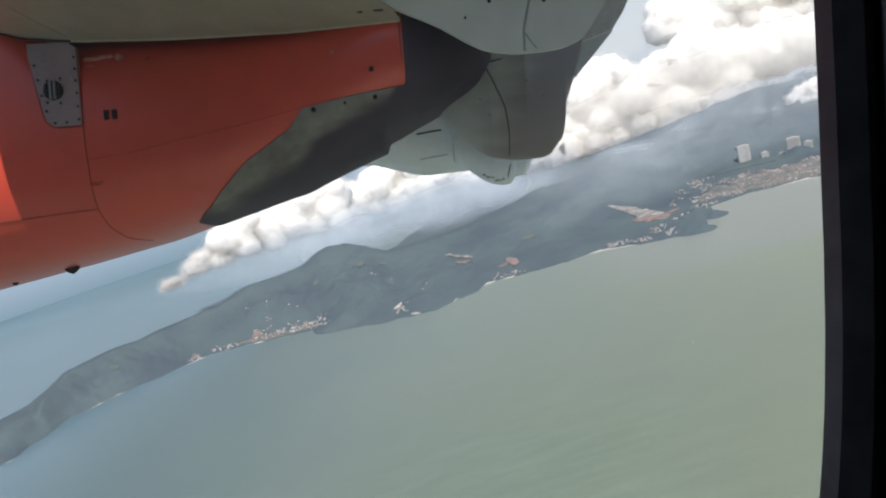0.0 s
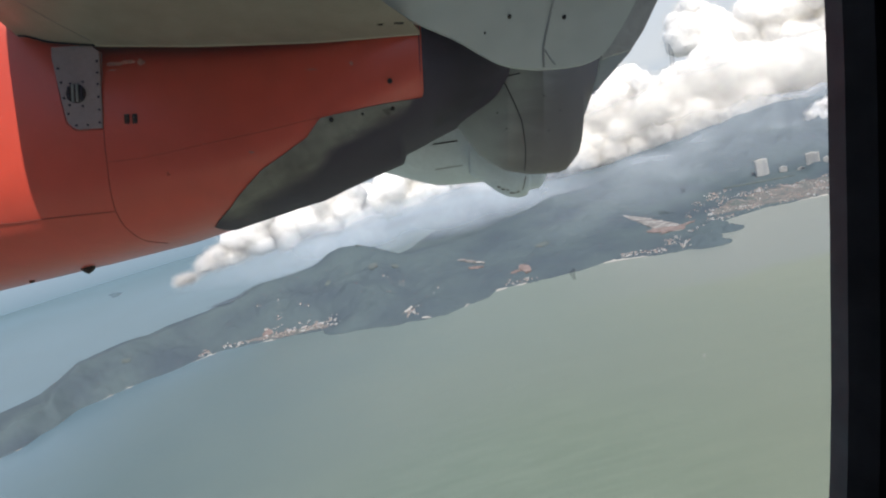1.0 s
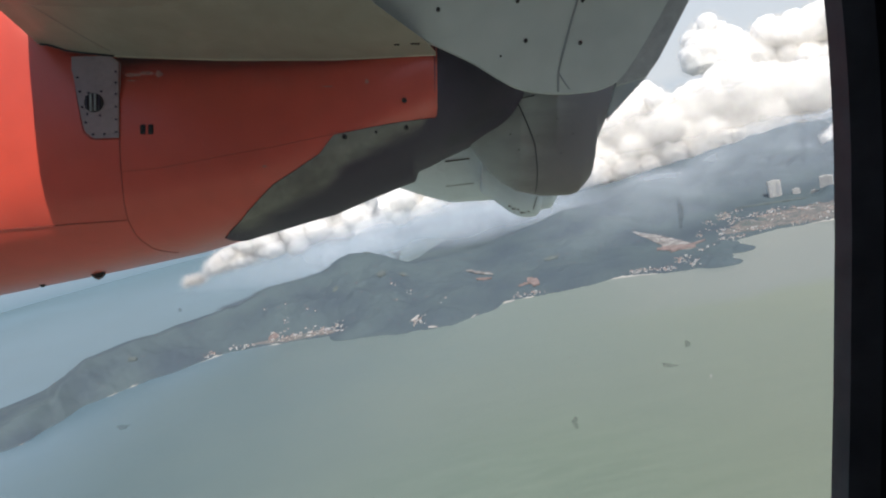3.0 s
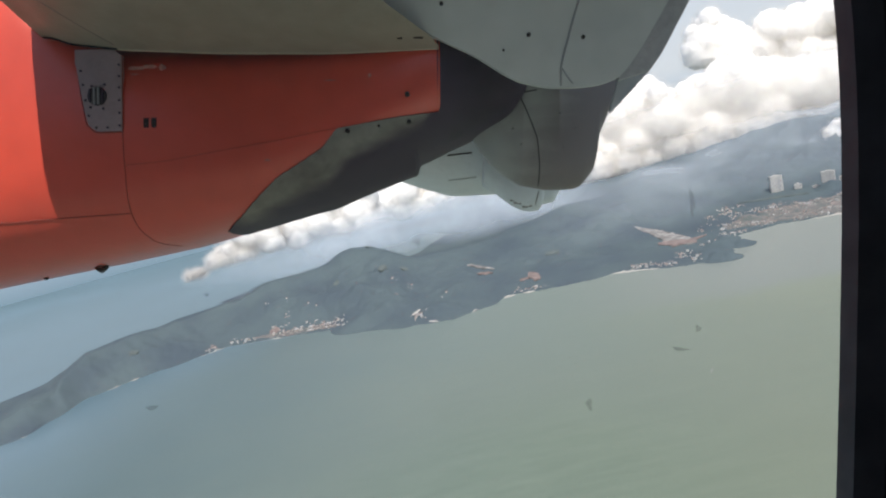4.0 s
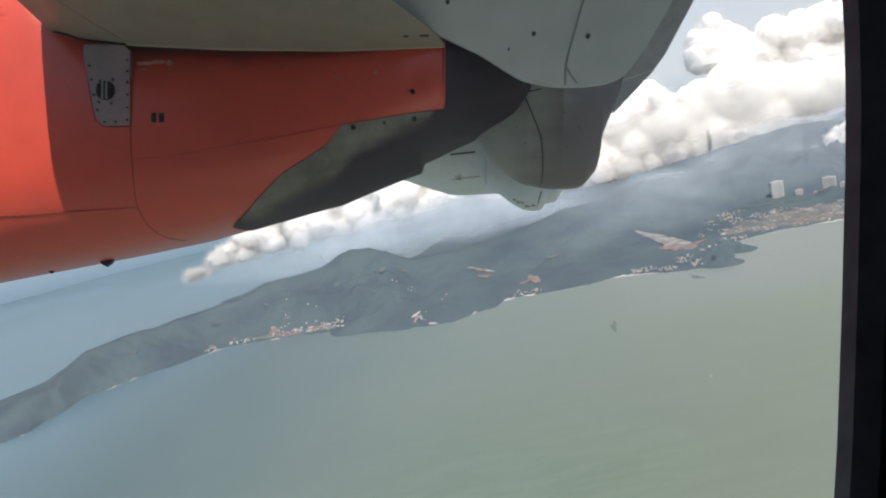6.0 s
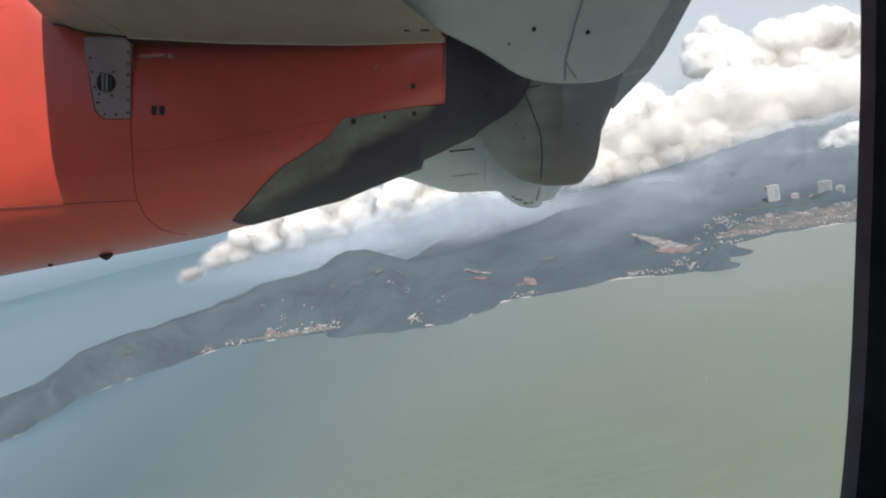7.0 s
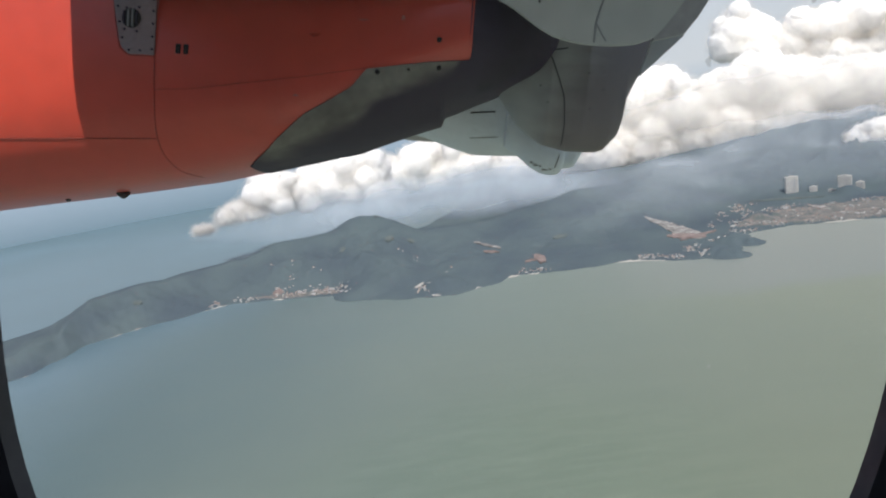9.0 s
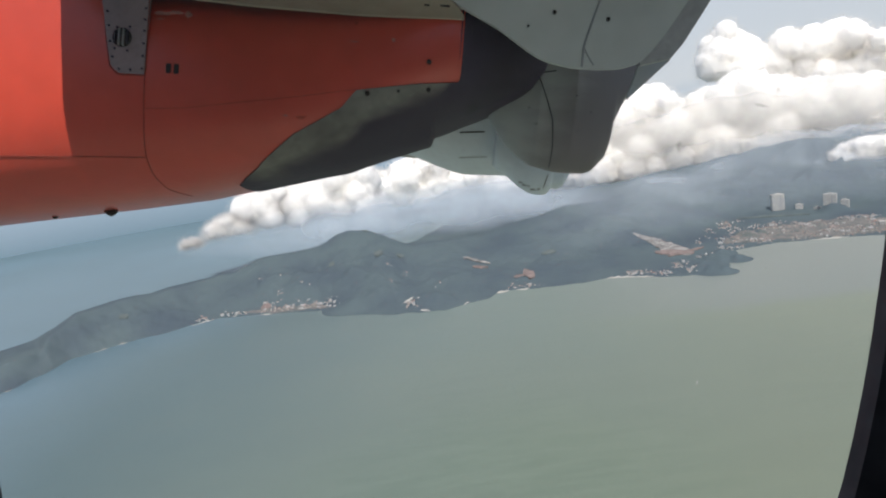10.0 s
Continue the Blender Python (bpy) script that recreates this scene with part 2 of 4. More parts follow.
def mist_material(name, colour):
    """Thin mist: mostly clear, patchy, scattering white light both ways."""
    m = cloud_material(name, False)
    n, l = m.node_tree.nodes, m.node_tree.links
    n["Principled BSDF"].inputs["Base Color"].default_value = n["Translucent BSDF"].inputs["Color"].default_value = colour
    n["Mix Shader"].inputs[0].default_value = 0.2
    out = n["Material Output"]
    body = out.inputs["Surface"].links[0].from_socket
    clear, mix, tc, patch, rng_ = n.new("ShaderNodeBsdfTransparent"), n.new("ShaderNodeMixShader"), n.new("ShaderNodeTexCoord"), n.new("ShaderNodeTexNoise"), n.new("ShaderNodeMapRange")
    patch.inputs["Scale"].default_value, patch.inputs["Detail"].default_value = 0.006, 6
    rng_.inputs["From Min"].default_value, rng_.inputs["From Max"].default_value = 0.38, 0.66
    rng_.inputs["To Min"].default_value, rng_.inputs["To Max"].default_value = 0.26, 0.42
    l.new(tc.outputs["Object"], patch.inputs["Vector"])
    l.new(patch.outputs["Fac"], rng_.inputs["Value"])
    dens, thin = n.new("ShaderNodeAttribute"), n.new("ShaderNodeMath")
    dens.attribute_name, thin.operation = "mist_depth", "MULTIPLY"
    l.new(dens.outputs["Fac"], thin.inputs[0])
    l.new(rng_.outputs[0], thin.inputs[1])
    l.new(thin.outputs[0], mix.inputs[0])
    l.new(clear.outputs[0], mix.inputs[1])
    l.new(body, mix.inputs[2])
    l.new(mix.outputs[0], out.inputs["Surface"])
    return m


def thin_cloud_material():
    """A cloud thin enough to let part of the light straight through."""
    m = cloud_material("thin_cloud", False)
    n, l = m.node_tree.nodes, m.node_tree.links
    out = n["Material Output"]
    body = out.inputs["Surface"].links[0].from_socket
    clear, mix = n.new("ShaderNodeBsdfTransparent"), n.new("ShaderNodeMixShader")
    n["Mix Shader"].inputs[0].default_value = 0.2
    n["Principled BSDF"].inputs["Base Color"].default_value = (0.8, 0.79, 0.77, 1)
    mix.inputs[0].default_value = 0.6
    l.new(clear.outputs[0], mix.inputs[1])
    l.new(body, mix.inputs[2])
    l.new(mix.outputs[0], out.inputs["Surface"])
    return m


# sheet materials that stand in for haze over hills and clouds
MIST, VEIL, THIN = mist_material("mist", (0.66, 0.74, 0.83, 1)), mist_material("cloud_whitening_veil", (0.92, 0.895, 0.855, 1)), thin_cloud_material()
SEA, CLOUD, WISP = sea_material(), cloud_material("cloud", True), cloud_material("cloud_wisps", False)


# ---- mesh helpers ----
def mesh_from(name, verts, faces, mat, smooth=True):
    me = bpy.data.meshes.new(name)
    me.from_pydata(verts, [], faces)
    me.materials.append(mat)
    if smooth:
        me.polygons.foreach_set("use_smooth", [True] * len(me.polygons))
    me.update()
    return me


def part(name, me, parent, label=""):
    ob = new(name, me)
    ob.parent = parent
    if label:
        ob["label"] = label
    return ob


def curve_at(pairs):
    """A smooth-enough profile through a few (position, value) stations."""
    xs, ys = np.array([p[0] for p in pairs], float), np.array([p[1] for p in pairs], float)
    return lambda x: float(np.interp(x, xs, ys))


def soft_curve(pairs, width):
    """The same, rounded over the given width."""
    base = curve_at(pairs)
    return lambda x: sum(base(x + width * k / 3.0) * w for k, w in zip((-3, -2, -1, 0, 1, 2, 3), (1, 2, 3, 4, 3, 2, 1))) / 16.0


def section(x, zb, zt, zm, yc, hw, n_low=2.6, n_top=4.0, k=40):
    """A closed cross-section of a streamlined body: rounded belly, fuller top."""
    out = []
    for i in range(k):
        a = 2 * math.pi * i / k
        c, s = math.cos(a), math.sin(a)
        n = n_low if s < 0 else n_top
        y = yc + hw * math.copysign(abs(c) ** (2 / n), c)
        z = zm + (zt - zm if s > 0 else zm - zb) * math.copysign(abs(s) ** (2 / n), s)
        out.append((x, y, z))
    return out


def loft(name, rings, mat):
    k = len(rings[0])
    verts = [v for r in rings for v in r]
    faces = [(i * k + j, i * k + (j + 1) % k, (i + 1) * k + (j + 1) % k, (i + 1) * k + j) for i in range(len(rings) - 1) for j in range(k)]
    faces.append(tuple(range(k))[::-1])
    faces.append(tuple((len(rings) - 1) * k + j for j in range(k)))
    me = mesh_from(name, verts, faces, mat)
    me.set_sharp_from_angle(angle=radians(40))
    return me


def skin(name, x0, x1, low, up, depth, thick, mat, nx=48, nz=14):
    """A curved plate seen from the side: between two edge lines, on the surface depth(x, z), with real thickness."""
    verts, faces = [], []
    for i in range(nx + 1):
        x = x0 + (x1 - x0) * i / nx
        a, b = low(x), up(x)
        b = max(b, a + 0.0005)
        for j in range(nz + 1):
            z = a + (b - a) * j / nz
            y = depth(x, z)
            verts.append((x, y, z))
    m = len(verts)
    verts += [(x, y + thick, z) for x, y, z in verts]
    w = nz + 1
    for i in range(nx):
        for j in range(nz):
            q = (i * w + j, (i + 1) * w + j, (i + 1) * w + j + 1, i * w + j + 1)
            faces.append(q)
            faces.append(tuple(v + m for v in q[::-1]))
    for i in range(nx):
        for j in (0, nz):
            q = (i * w + j, (i + 1) * w + j, (i + 1) * w + j + m, i * w + j + m)
            faces.append(q if j else q[::-1])
    for j in range(nz):
        for i in (0, nx):
            q = (i * w + j, i * w + j + 1, i * w + j + 1 + m, i * w + j + m)
            faces.append(q if not i else q[::-1])
    me = mesh_from(name, verts, faces, mat)
    me.set_sharp_from_angle(angle=radians(40))
    return me


def tube(name, points, radius, mat, k=8):
    """A thin bead along a line of points."""
    rings = []
    pts = [Vector(p) for p in points]
    for i, p in enumerate(pts):
        d = (pts[min(i + 1, len(pts) - 1)] - pts[max(i - 1, 0)]).normalized()
        u = d.cross(Vector((0, 1, 0.01))).normalized()
        v = d.cross(u).normalized()
        rings.append([tuple(p + radius * (math.cos(2 * math.pi * j / k) * u + math.sin(2 * math.pi * j / k) * v)) for j in range(k)])
    return loft(name, rings, mat)


def resample(pts, n):
    """n + 1 points evenly along a polyline."""
    p = np.array(pts, float)
    s = np.concatenate([[0], np.cumsum(np.linalg.norm(np.diff(p, axis=0), axis=1))])
    q = np.linspace(0, s[-1], n + 1)
    return [tuple(np.interp(v, s, p[:, c]) for c in range(p.shape[1])) for v in q]


def disc(name, centre, radius, depth, mat, k=14):
    """A short round plug whose face looks towards the cabin, with a chamfered rim."""
    x, y, z = centre
    rings = []
    for r, d in ((radius, depth), (radius, 0.0), (radius * 0.8, -depth * 0.4)):
        rings.append([(x + r * math.cos(2 * math.pi * j / k), y + d, z + r * math.sin(2 * math.pi * j / k)) for j in range(k)])
    return loft(name, rings, mat)


def slab(name, lo, hi, mat, bevel=0.0):
    bm = bmesh.new()
    bmesh.ops.create_cube(bm, size=1.0)
    for v in bm.verts:
        v.co = [lo[i] + (hi[i] - lo[i]) * (v.co[i] + 0.5) for i in range(3)]
    if bevel:
        bmesh.ops.bevel(bm, geom=bm.edges[:], offset=bevel, segments=2, affect="EDGES")
    me = bpy.data.meshes.new(name)
    bm.to_mesh(me)
    bm.free()
    me.materials.append(mat)
    return me


# ---- cabin: side wall with its window, closed all round ----
WIN_X, WIN_Z, WIN_A, WIN_B, WIN_LEAN, WIN_Y = -0.0175, 0.0088, 0.1413, 0.2250, -0.0295, 0.2056


def window_ring(scale_out, y, n=3.2, k=96):
    out = []
    for i in range(k):
        a = 2 * math.pi * i / k
        c, s = math.cos(a), math.sin(a)
        u = (WIN_A + scale_out) * math.copysign(abs(c) ** (2 / n), c)
        v = (WIN_B + scale_out) * math.copysign(abs(s) ** (2 / n), s)
        if u < 0:
            u -= 0.003 * (1 - abs(v) / (WIN_B + scale_out)) + 0.012 * min(1.0, max(0.0, (v + 0.07) / 0.12))
        out.append((WIN_X + u * math.cos(WIN_LEAN) - v * math.sin(WIN_LEAN), y, WIN_Z + u * math.sin(WIN_LEAN) + v * math.cos(WIN_LEAN)))
    return out


def ring_band(name, rings, mat):
    k = len(rings[0])
    verts = [v for r in rings for v in r]
    n = len(rings)
    faces = [(i * k + j, i * k + (j + 1) % k, ((i + 1) % n) * k + (j + 1) % k, ((i + 1) % n) * k + j) for i in range(n) for j in range(k)]
    me = mesh_from(name, verts, faces, mat)
    me.set_sharp_from_angle(angle=radians(35))
    return me


def in_cabin(ob, label, category):
    ob.matrix_world = AIRFRAME
    return tagged(ob, label, category, kind="structure")


window = in_cabin(new("window_1"), "rounded airliner cabin window with a black rubber seal", "window")
part("window_seal", ring_band("window_seal", [window_ring(w, WIN_Y + d) for w, d in ((0.0035, 0.003), (0.0, 0.0), (0.001, -0.006), (0.006, -0.011), (0.009, -0.010), (0.011, 0.003))], RUBBER), window, "black rubber seal")
part("window_frame", ring_band("window_frame", [window_ring(w, WIN_Y + d) for w, d in ((0.010, 0.003), (0.010, -0.014), (0.013, -0.020), (0.022, -0.032), (0.029, -0.040), (0.034, -0.038), (0.034, 0.003))], LINING), window, "dark moulded window surround")

# the pane: clear acrylic, slightly clouded by age and fine scratches
PANE = bpy.data.materials.new("clouded_acrylic")
PANE.use_nodes = True
pn, pl = PANE.node_tree.nodes, PANE.node_tree.links
pn.remove(pn["Principled BSDF"])
p_clear, p_fog, p_back, p_both, p_mix, p_tc, p_noise, p_rng = [pn.new("ShaderNode" + k) for k in ("BsdfTransparent", "BsdfDiffuse", "BsdfTranslucent", "MixShader", "MixShader", "TexCoord", "TexNoise", "MapRange")]
p_noise.inputs["Scale"].default_value, p_noise.inputs["Detail"].default_value = 14.0, 4
p_rng.inputs["To Min"].default_value, p_rng.inputs["To Max"].default_value = 0.009, 0.026
pl.new(p_tc.outputs["Object"], p_noise.inputs["Vector"])
pl.new(p_noise.outputs["Fac"], p_rng.inputs["Value"])
pl.new(p_rng.outputs[0], p_mix.inputs[0])
pl.new(p_fog.outputs[0], p_both.inputs[1])
pl.new(p_back.outputs[0], p_both.inputs[2])
p_both.inputs[0].default_value = 0.6
pl.new(p_clear.outputs[0], p_mix.inputs[1])
pl.new(p_both.outputs[0], p_mix.inputs[2])
pl.new(p_mix.outputs[0], pn["Material Output"].inputs["Surface"])
pane_ob = part("pane", loft("pane", [window_ring(0.008, 0.2115), window_ring(0.008, 0.2135)], PANE), window, "clear acrylic pane with a faint haze")
pane_ob.visible_shadow = False

# dried specks on the outside of the pane
SPECK = bpy.data.materials.new("dried_speck")
SPECK.use_nodes = True
kn, kl = SPECK.node_tree.nodes, SPECK.node_tree.links
see, blend = kn.new("ShaderNodeBsdfTransparent"), kn.new("ShaderNodeMixShader")
kn["Principled BSDF"].inputs["Base Color"].default_value = (0.12, 0.12, 0.12, 1)
kn["Principled BSDF"].inputs["Roughness"].default_value = 0.9
blend.inputs[0].default_value = 0.13
kl.new(see.outputs[0], blend.inputs[1])
kl.new(kn["Principled BSDF"].outputs[0], blend.inputs[2])
kl.new(blend.outputs[0], kn["Material Output"].inputs["Surface"])
for x, z, w, h, lean in ((0.0852, 0.0537, 0.0007, 0.0038, 4), (0.0559, -0.0029, 0.0008, 0.0016, 5), (0.0080, 0.0431, 0.0010, 0.0010, 30), (0.0815, 0.0124, 0.0021, 0.0005, -6), (-0.0668, -0.0026, 0.0016, 0.0006, 8), (-0.0511, 0.0289, 0.0005, 0.0005, 0), (0.0866, 0.0181, 0.0007, 0.0009, 0)):
    fleck = disc("dirt_speck", (0, 0, 0), 1.0, 0.0002, SPECK, 18)
    for k, v in enumerate(fleck.vertices):
        a = math.atan2(v.co.z, v.co.x)
        g = 1 + 0.22 * math.sin(3 * a + x * 90) + 0.12 * math.sin(5 * a + z * 70)
        u, q = v.co.x * w * g, v.co.z * h * g
        c, s = math.cos(radians(lean)), math.sin(radians(lean))
        v.co = (x + u * c - q * s, 0.2096 + v.co.y, z + u * s + q * c)
    part("dirt_speck", fleck, window, "dried grey speck on the glass")

# the wall is one sheet with the opening cut through it
k_ring = 96
outer = []
for i in range(k_ring):
    a = 2 * math.pi * i / k_ring
    c, s = math.cos(a), math.sin(a)
    m = max(abs(c) / 7.0, abs(s) / 1.15)
    outer.append((c / m, s / m))
wall_rings = [[(x, 0.168, z - 0.1) for x, z in outer], window_ring(0.032, 0.168), window_ring(0.012, 0.210), [(x, 0.210, z - 0.1) for x, z in outer]]
in_cabin(new("wall_starboard", ring_band("wall_starboard", wall_rings, LINING)), "dark cabin side wall in shade", "wall")
in_cabin(new("wall_port", slab("wall_port", (-7.0, -2.3, -1.25), (7.0, -2.25, 1.05), LINING)), "dark cabin side wall in shade", "wall")
in_cabin(new("wall_fore", slab("wall_fore", (-7.05, -2.3, -1.25), (-7.005, 0.210, 1.05), LINING)), "dark cabin bulkhead", "wall")
in_cabin(new("wall_aft", slab("wall_aft", (7.005, -2.3, -1.25), (7.05, 0.210, 1.05), LINING)), "dark cabin bulkhead", "wall")
in_cabin(new("ceiling", slab("ceiling", (-7.05, -2.3, 1.054), (7.05, 0.210, 1.10), LINING)), "dark curved cabin ceiling in shade", "ceiling")
in_cabin(new("floor", slab("floor", (-7.05, -2.3, -1.30), (7.05, 0.210, -1.254), LINING)), "dark cabin floor in shade", "floor")

# ---- airliner: nacelle, wing, flap and fairings ----
plane = tagged(new("airliner"), "orange and pale grey turboprop airliner with a high wing", "aeroplane")
plane.matrix_world = AIRFRAME
skin_rings = [[(x, 0.214, z - 0.1) for x, z in outer], window_ring(0.030, 0.214), window_ring(0.030, 0.226), [(x, 0.226, z - 0.1) for x, z in outer]]


def shell_section(x, grow):
    """Roof, port side and belly of the fuselage, open where the starboard wall stands."""
    out = []
    for k in range(61):
        a = math.radians(62 + 236 * k / 60)
        c, s = math.cos(a), math.sin(a)
        y = -1.04 + (1.42 + grow) * math.copysign(abs(c) ** 0.8, c)
        out.append((x, min(y, 0.226), -0.1 + (1.42 + grow) * math.copysign(abs(s) ** 0.8, s)))
    return out


shell_rings = [shell_section(x, 0.0) + shell_section(x, -0.03)[::-1] for x in (-7.1, -5.0, -3.0, -1.0, 1.0, 3.0, 5.0, 7.1)]
part("fuselage_shell", loft("fuselage_shell", shell_rings, SKIN_WHITE), plane, "rounded white-painted fuselage")
part("fuselage_skin", ring_band("fuselage_skin", skin_rings, SKIN_WHITE), plane, "white-painted fuselage side")

belly = soft_curve([(-3.4, 0.12), (-3.0, -0.10), (-2.6, -0.19), (-2.162, -0.172), (-1.847, -0.109), (-1.384, -0.02), (-1.039, 0.052), (-0.758, 0.134), (-0.449, 0.224), (-0.105, 0.398), (0.093, 0.482), (0.29, 0.575), (0.335, 0.615), (0.36, 0.68)], 0.03)
half_width = curve_at([(-3.4, 0.30), (-3.1, 0.44), (-2.6, 0.5), (0.0, 0.5), (0.12, 0.44), (0.25, 0.36), (0.32, 0.31), (0.36, 0.24)])
NAC_Y = 2.95


def nacelle_mid(x):
    return max(0.45, min(belly(x) + 0.3, 0.74))


def nacelle_side(x, z):
    zb, zm = belly(x), nacelle_mid(x)
    q = min(max((zm - z) / (zm - zb), 0.0), 0.9995)
    return NAC_Y - half_width(x) * (1 - q ** 2.6) ** (1 / 2.6)


def nacelle_ring(x, grow=0.0):
    top = 1.16 if x < -1.50 else 1.16 - 0.34 * min(1, (x + 1.50) / 0.3)
    return section(x, belly(x) - grow, top, nacelle_mid(x), NAC_Y, half_width(x) + grow)


TAIL_X = 0.012
cowling = part("nacelle_cowling", loft("nacelle_cowling", [nacelle_ring(x) for x in np.linspace(-3.4, TAIL_X, 90)], ORANGE), plane, "glossy orange engine cowling, partly in wing shadow")
tail = part("nacelle_tail", loft("nacelle_tail", [nacelle_ring(x, -0.002) for x in np.linspace(TAIL_X - 0.010, 0.36, 26)], SOOT), plane, "soot-darkened tapered nacelle tail")

orange_edge = soft_curve([(-0.86, 0.112), (-0.842, 0.119), (-0.749, 0.174), (-0.66, 0.243), (-0.586, 0.302), (-0.499, 0.352), (-0.414, 0.405), (-0.361, 0.47), (-0.138, 0.517), (0.012, 0.542), (0.014, 0.60), (0.06, 0.66)], 0.006)
soot_edge = soft_curve([(-0.74, 0.138), (-0.726, 0.143), (-0.585, 0.206), (-0.418, 0.282), (-0.299, 0.386), (-0.174, 0.444), (-0.047, 0.497), (0.012, 0.60), (0.02, 0.80), (0.08, 0.90)], 0.012)


def wrap(name, x0, x1, upper, grow, mat, n=50, k=36, lip=lambda x: 0.0):
    """A shell that wraps the underside of the nacelle from one side line to the other, standing proud by grow(x)."""
    verts, faces = [], []
    for inner in (0, 1):
        for i in range(n + 1):
            x = x0 + (x1 - x0) * i / n
            zb, zm, hw = belly(x), nacelle_mid(x), half_width(x)
            q0 = min(max((zm - upper(x)) / (zm - zb), 0.0), 0.99)
            a0 = math.asin(q0 ** 1.3)
            for j in range(k + 1):
                a = a0 + (math.pi - 2 * a0) * j / k
                c, s = math.cos(a), math.sin(a)
                g = -0.012 if inner else grow(x) + lip(x) * s ** 22
                verts.append((x, NAC_Y - (hw + g) * math.copysign(abs(c) ** (1 / 1.3), c), zm - (zm - zb + g) * s ** (1 / 1.3)))
    m, w = (n + 1) * (k + 1), k + 1
    for i in range(n):
        for j in range(k):
            q = (i * w + j, (i + 1) * w + j, (i + 1) * w + j + 1, i * w + j + 1)
            faces += [q[::-1], tuple(v + m for v in q)]
        for j in (0, k):
            q = (i * w + j, (i + 1) * w + j, (i + 1) * w + j + m, i * w + j + m)
            faces.append(q if j == 0 else q[::-1])
    for j in range(k):
        for i in (0, n):
            q = (i * w + j, i * w + j + 1, i * w + j + 1 + m, i * w + j + m)
            faces.append(q if i else q[::-1])
    me = mesh_from(name, verts, faces, mat)
    me.set_sharp_from_angle(angle=radians(40))
    return me


def exhaust_lip(x):
    """The exhaust's lower lip stands further out aft and ends in a rounded hook."""
    return 0.046 * min(1.0, max(0.0, (x + 0.6) / 0.5)) ** 1.5 * min(1.0, max(0.0, (-0.080 - x) / 0.012)) ** 0.5


shield = wrap("heat_shield", -0.85, 0.045, orange_edge, lambda x: 0.004 if x < -0.03 else 0.004 - 0.0055 * (x + 0.03) / 0.075, SHIELD, 150, 90, lip=exhaust_lip)
shield.attributes.new("soot", "FLOAT", "POINT").data.foreach_set("value", [min(1.2, max(0.0, 0.62 + (soot_edge(v.co.x) - v.co.z) / 0.11)) for v in shield.vertices])
part("heat_shield", shield, cowling, "bare metal heat shield, soot-stained, with a proud exhaust lip")


def on_nacelle(pts, lift=0.002, n=24):
    return [(x, nacelle_side(x, z) - lift, z) for x, z in resample(pts, n)]


for pts, rad in (([(-1.12, 0.468), (-1.117, 0.317), (-1.126, 0.178), (-1.122, 0.118), (-1.099, 0.068), (-1.051, 0.056)], 0.0014),
                 ([(-2.3, 0.09), (-1.623, 0.142), (-1.418, 0.157), (-1.127, 0.176)], 0.0014),
                 ([(-1.117, 0.345), (-0.978, 0.357), (-0.775, 0.393), (-0.572, 0.428), (-0.361, 0.472)], 0.0009),
                 ([(-2.0, 0.83), (-1.687, 0.876), (-1.58, 0.890)], 0.0015)):
    part("panel_seam", tube("panel_seam", on_nacelle(pts, 0.0), rad, SEAM), cowling)

# grey access panel with screws and a round louvred vent
panel_low = soft_curve([(-1.30, 0.70), (-1.285, 0.72), (-1.262, 0.59), (-1.242, 0.489), (-1.212, 0.464), (-1.12, 0.466)], 0.008)
panel_top = curve_at([(-1.29, 0.755), (-1.15, 0.757), (-1.12, 0.735)])
access = part("access_panel", skin("access_panel", -1.285, -1.12, panel_low, panel_top, lambda x, z: nacelle_side(x, z) - 0.006, 0.02, PANEL, 30, 12), cowling, "grey access panel with screws, reflected orange tinted into its colour")
part("panel_gap", tube("panel_gap", on_nacelle([(-1.287, 0.757), (-1.266, 0.59), (-1.246, 0.487), (-1.214, 0.459), (-1.118, 0.462), (-1.117, 0.735)], 0.003, 40), 0.0016, SEAM), access)
for x, z in ((-1.128, 0.70), (-1.128, 0.66), (-1.128, 0.62), (-1.128, 0.575), (-1.128, 0.53), (-1.128, 0.485), (-1.17, 0.478), (-1.21, 0.478), (-1.236, 0.52), (-1.248, 0.575), (-1.256, 0.63), (-1.264, 0.68), (-1.225, 0.625), (-1.18, 0.63), (-1.185, 0.545), (-1.23, 0.55)):
    part("screw", disc("screw", (x, nacelle_side(x, z) - 0.009, z), 0.0042, 0.004, SOOT, 10), access)
vent_y = nacelle_side(-1.206, 0.59)
vent = part("vent", disc("vent", (-1.206, vent_y - 0.009, 0.59), 0.034, 0.008, DARK, 28), access, "dark round louvred vent")
for k in range(4):
    dx = -0.0225 + 0.015 * k
    h = math.sqrt(0.034 ** 2 - dx ** 2) * 0.92
    part("louvre", slab("louvre", (-1.206 + dx - 0.0035, vent_y - 0.018, 0.59 - h), (-1.206 + dx + 0.0035, vent_y - 0.010, 0.59 + h), STRIP if k in (1, 2) else SOOT, 0.001), vent)
for x in (-1.036, -1.008):
    y = nacelle_side(x, 0.495)
    part("drain_slot", slab("drain_slot", (x - 0.0095, y - 0.003, 0.477), (x + 0.0085, y + 0.01, 0.512), DARK, 0.002), cowling, "small dark rectangular slot")
for x, z, r in ((-0.106, 0.589, 0.009), (-0.321, 0.462, 0.0085), (-0.103, 0.502, 0.0085), (-0.211, 0.482, 0.005)):
    part("fastener", disc("fastener", (x, nacelle_side(x, z) - 0.012, z), r, 0.01, DARK), cowling)
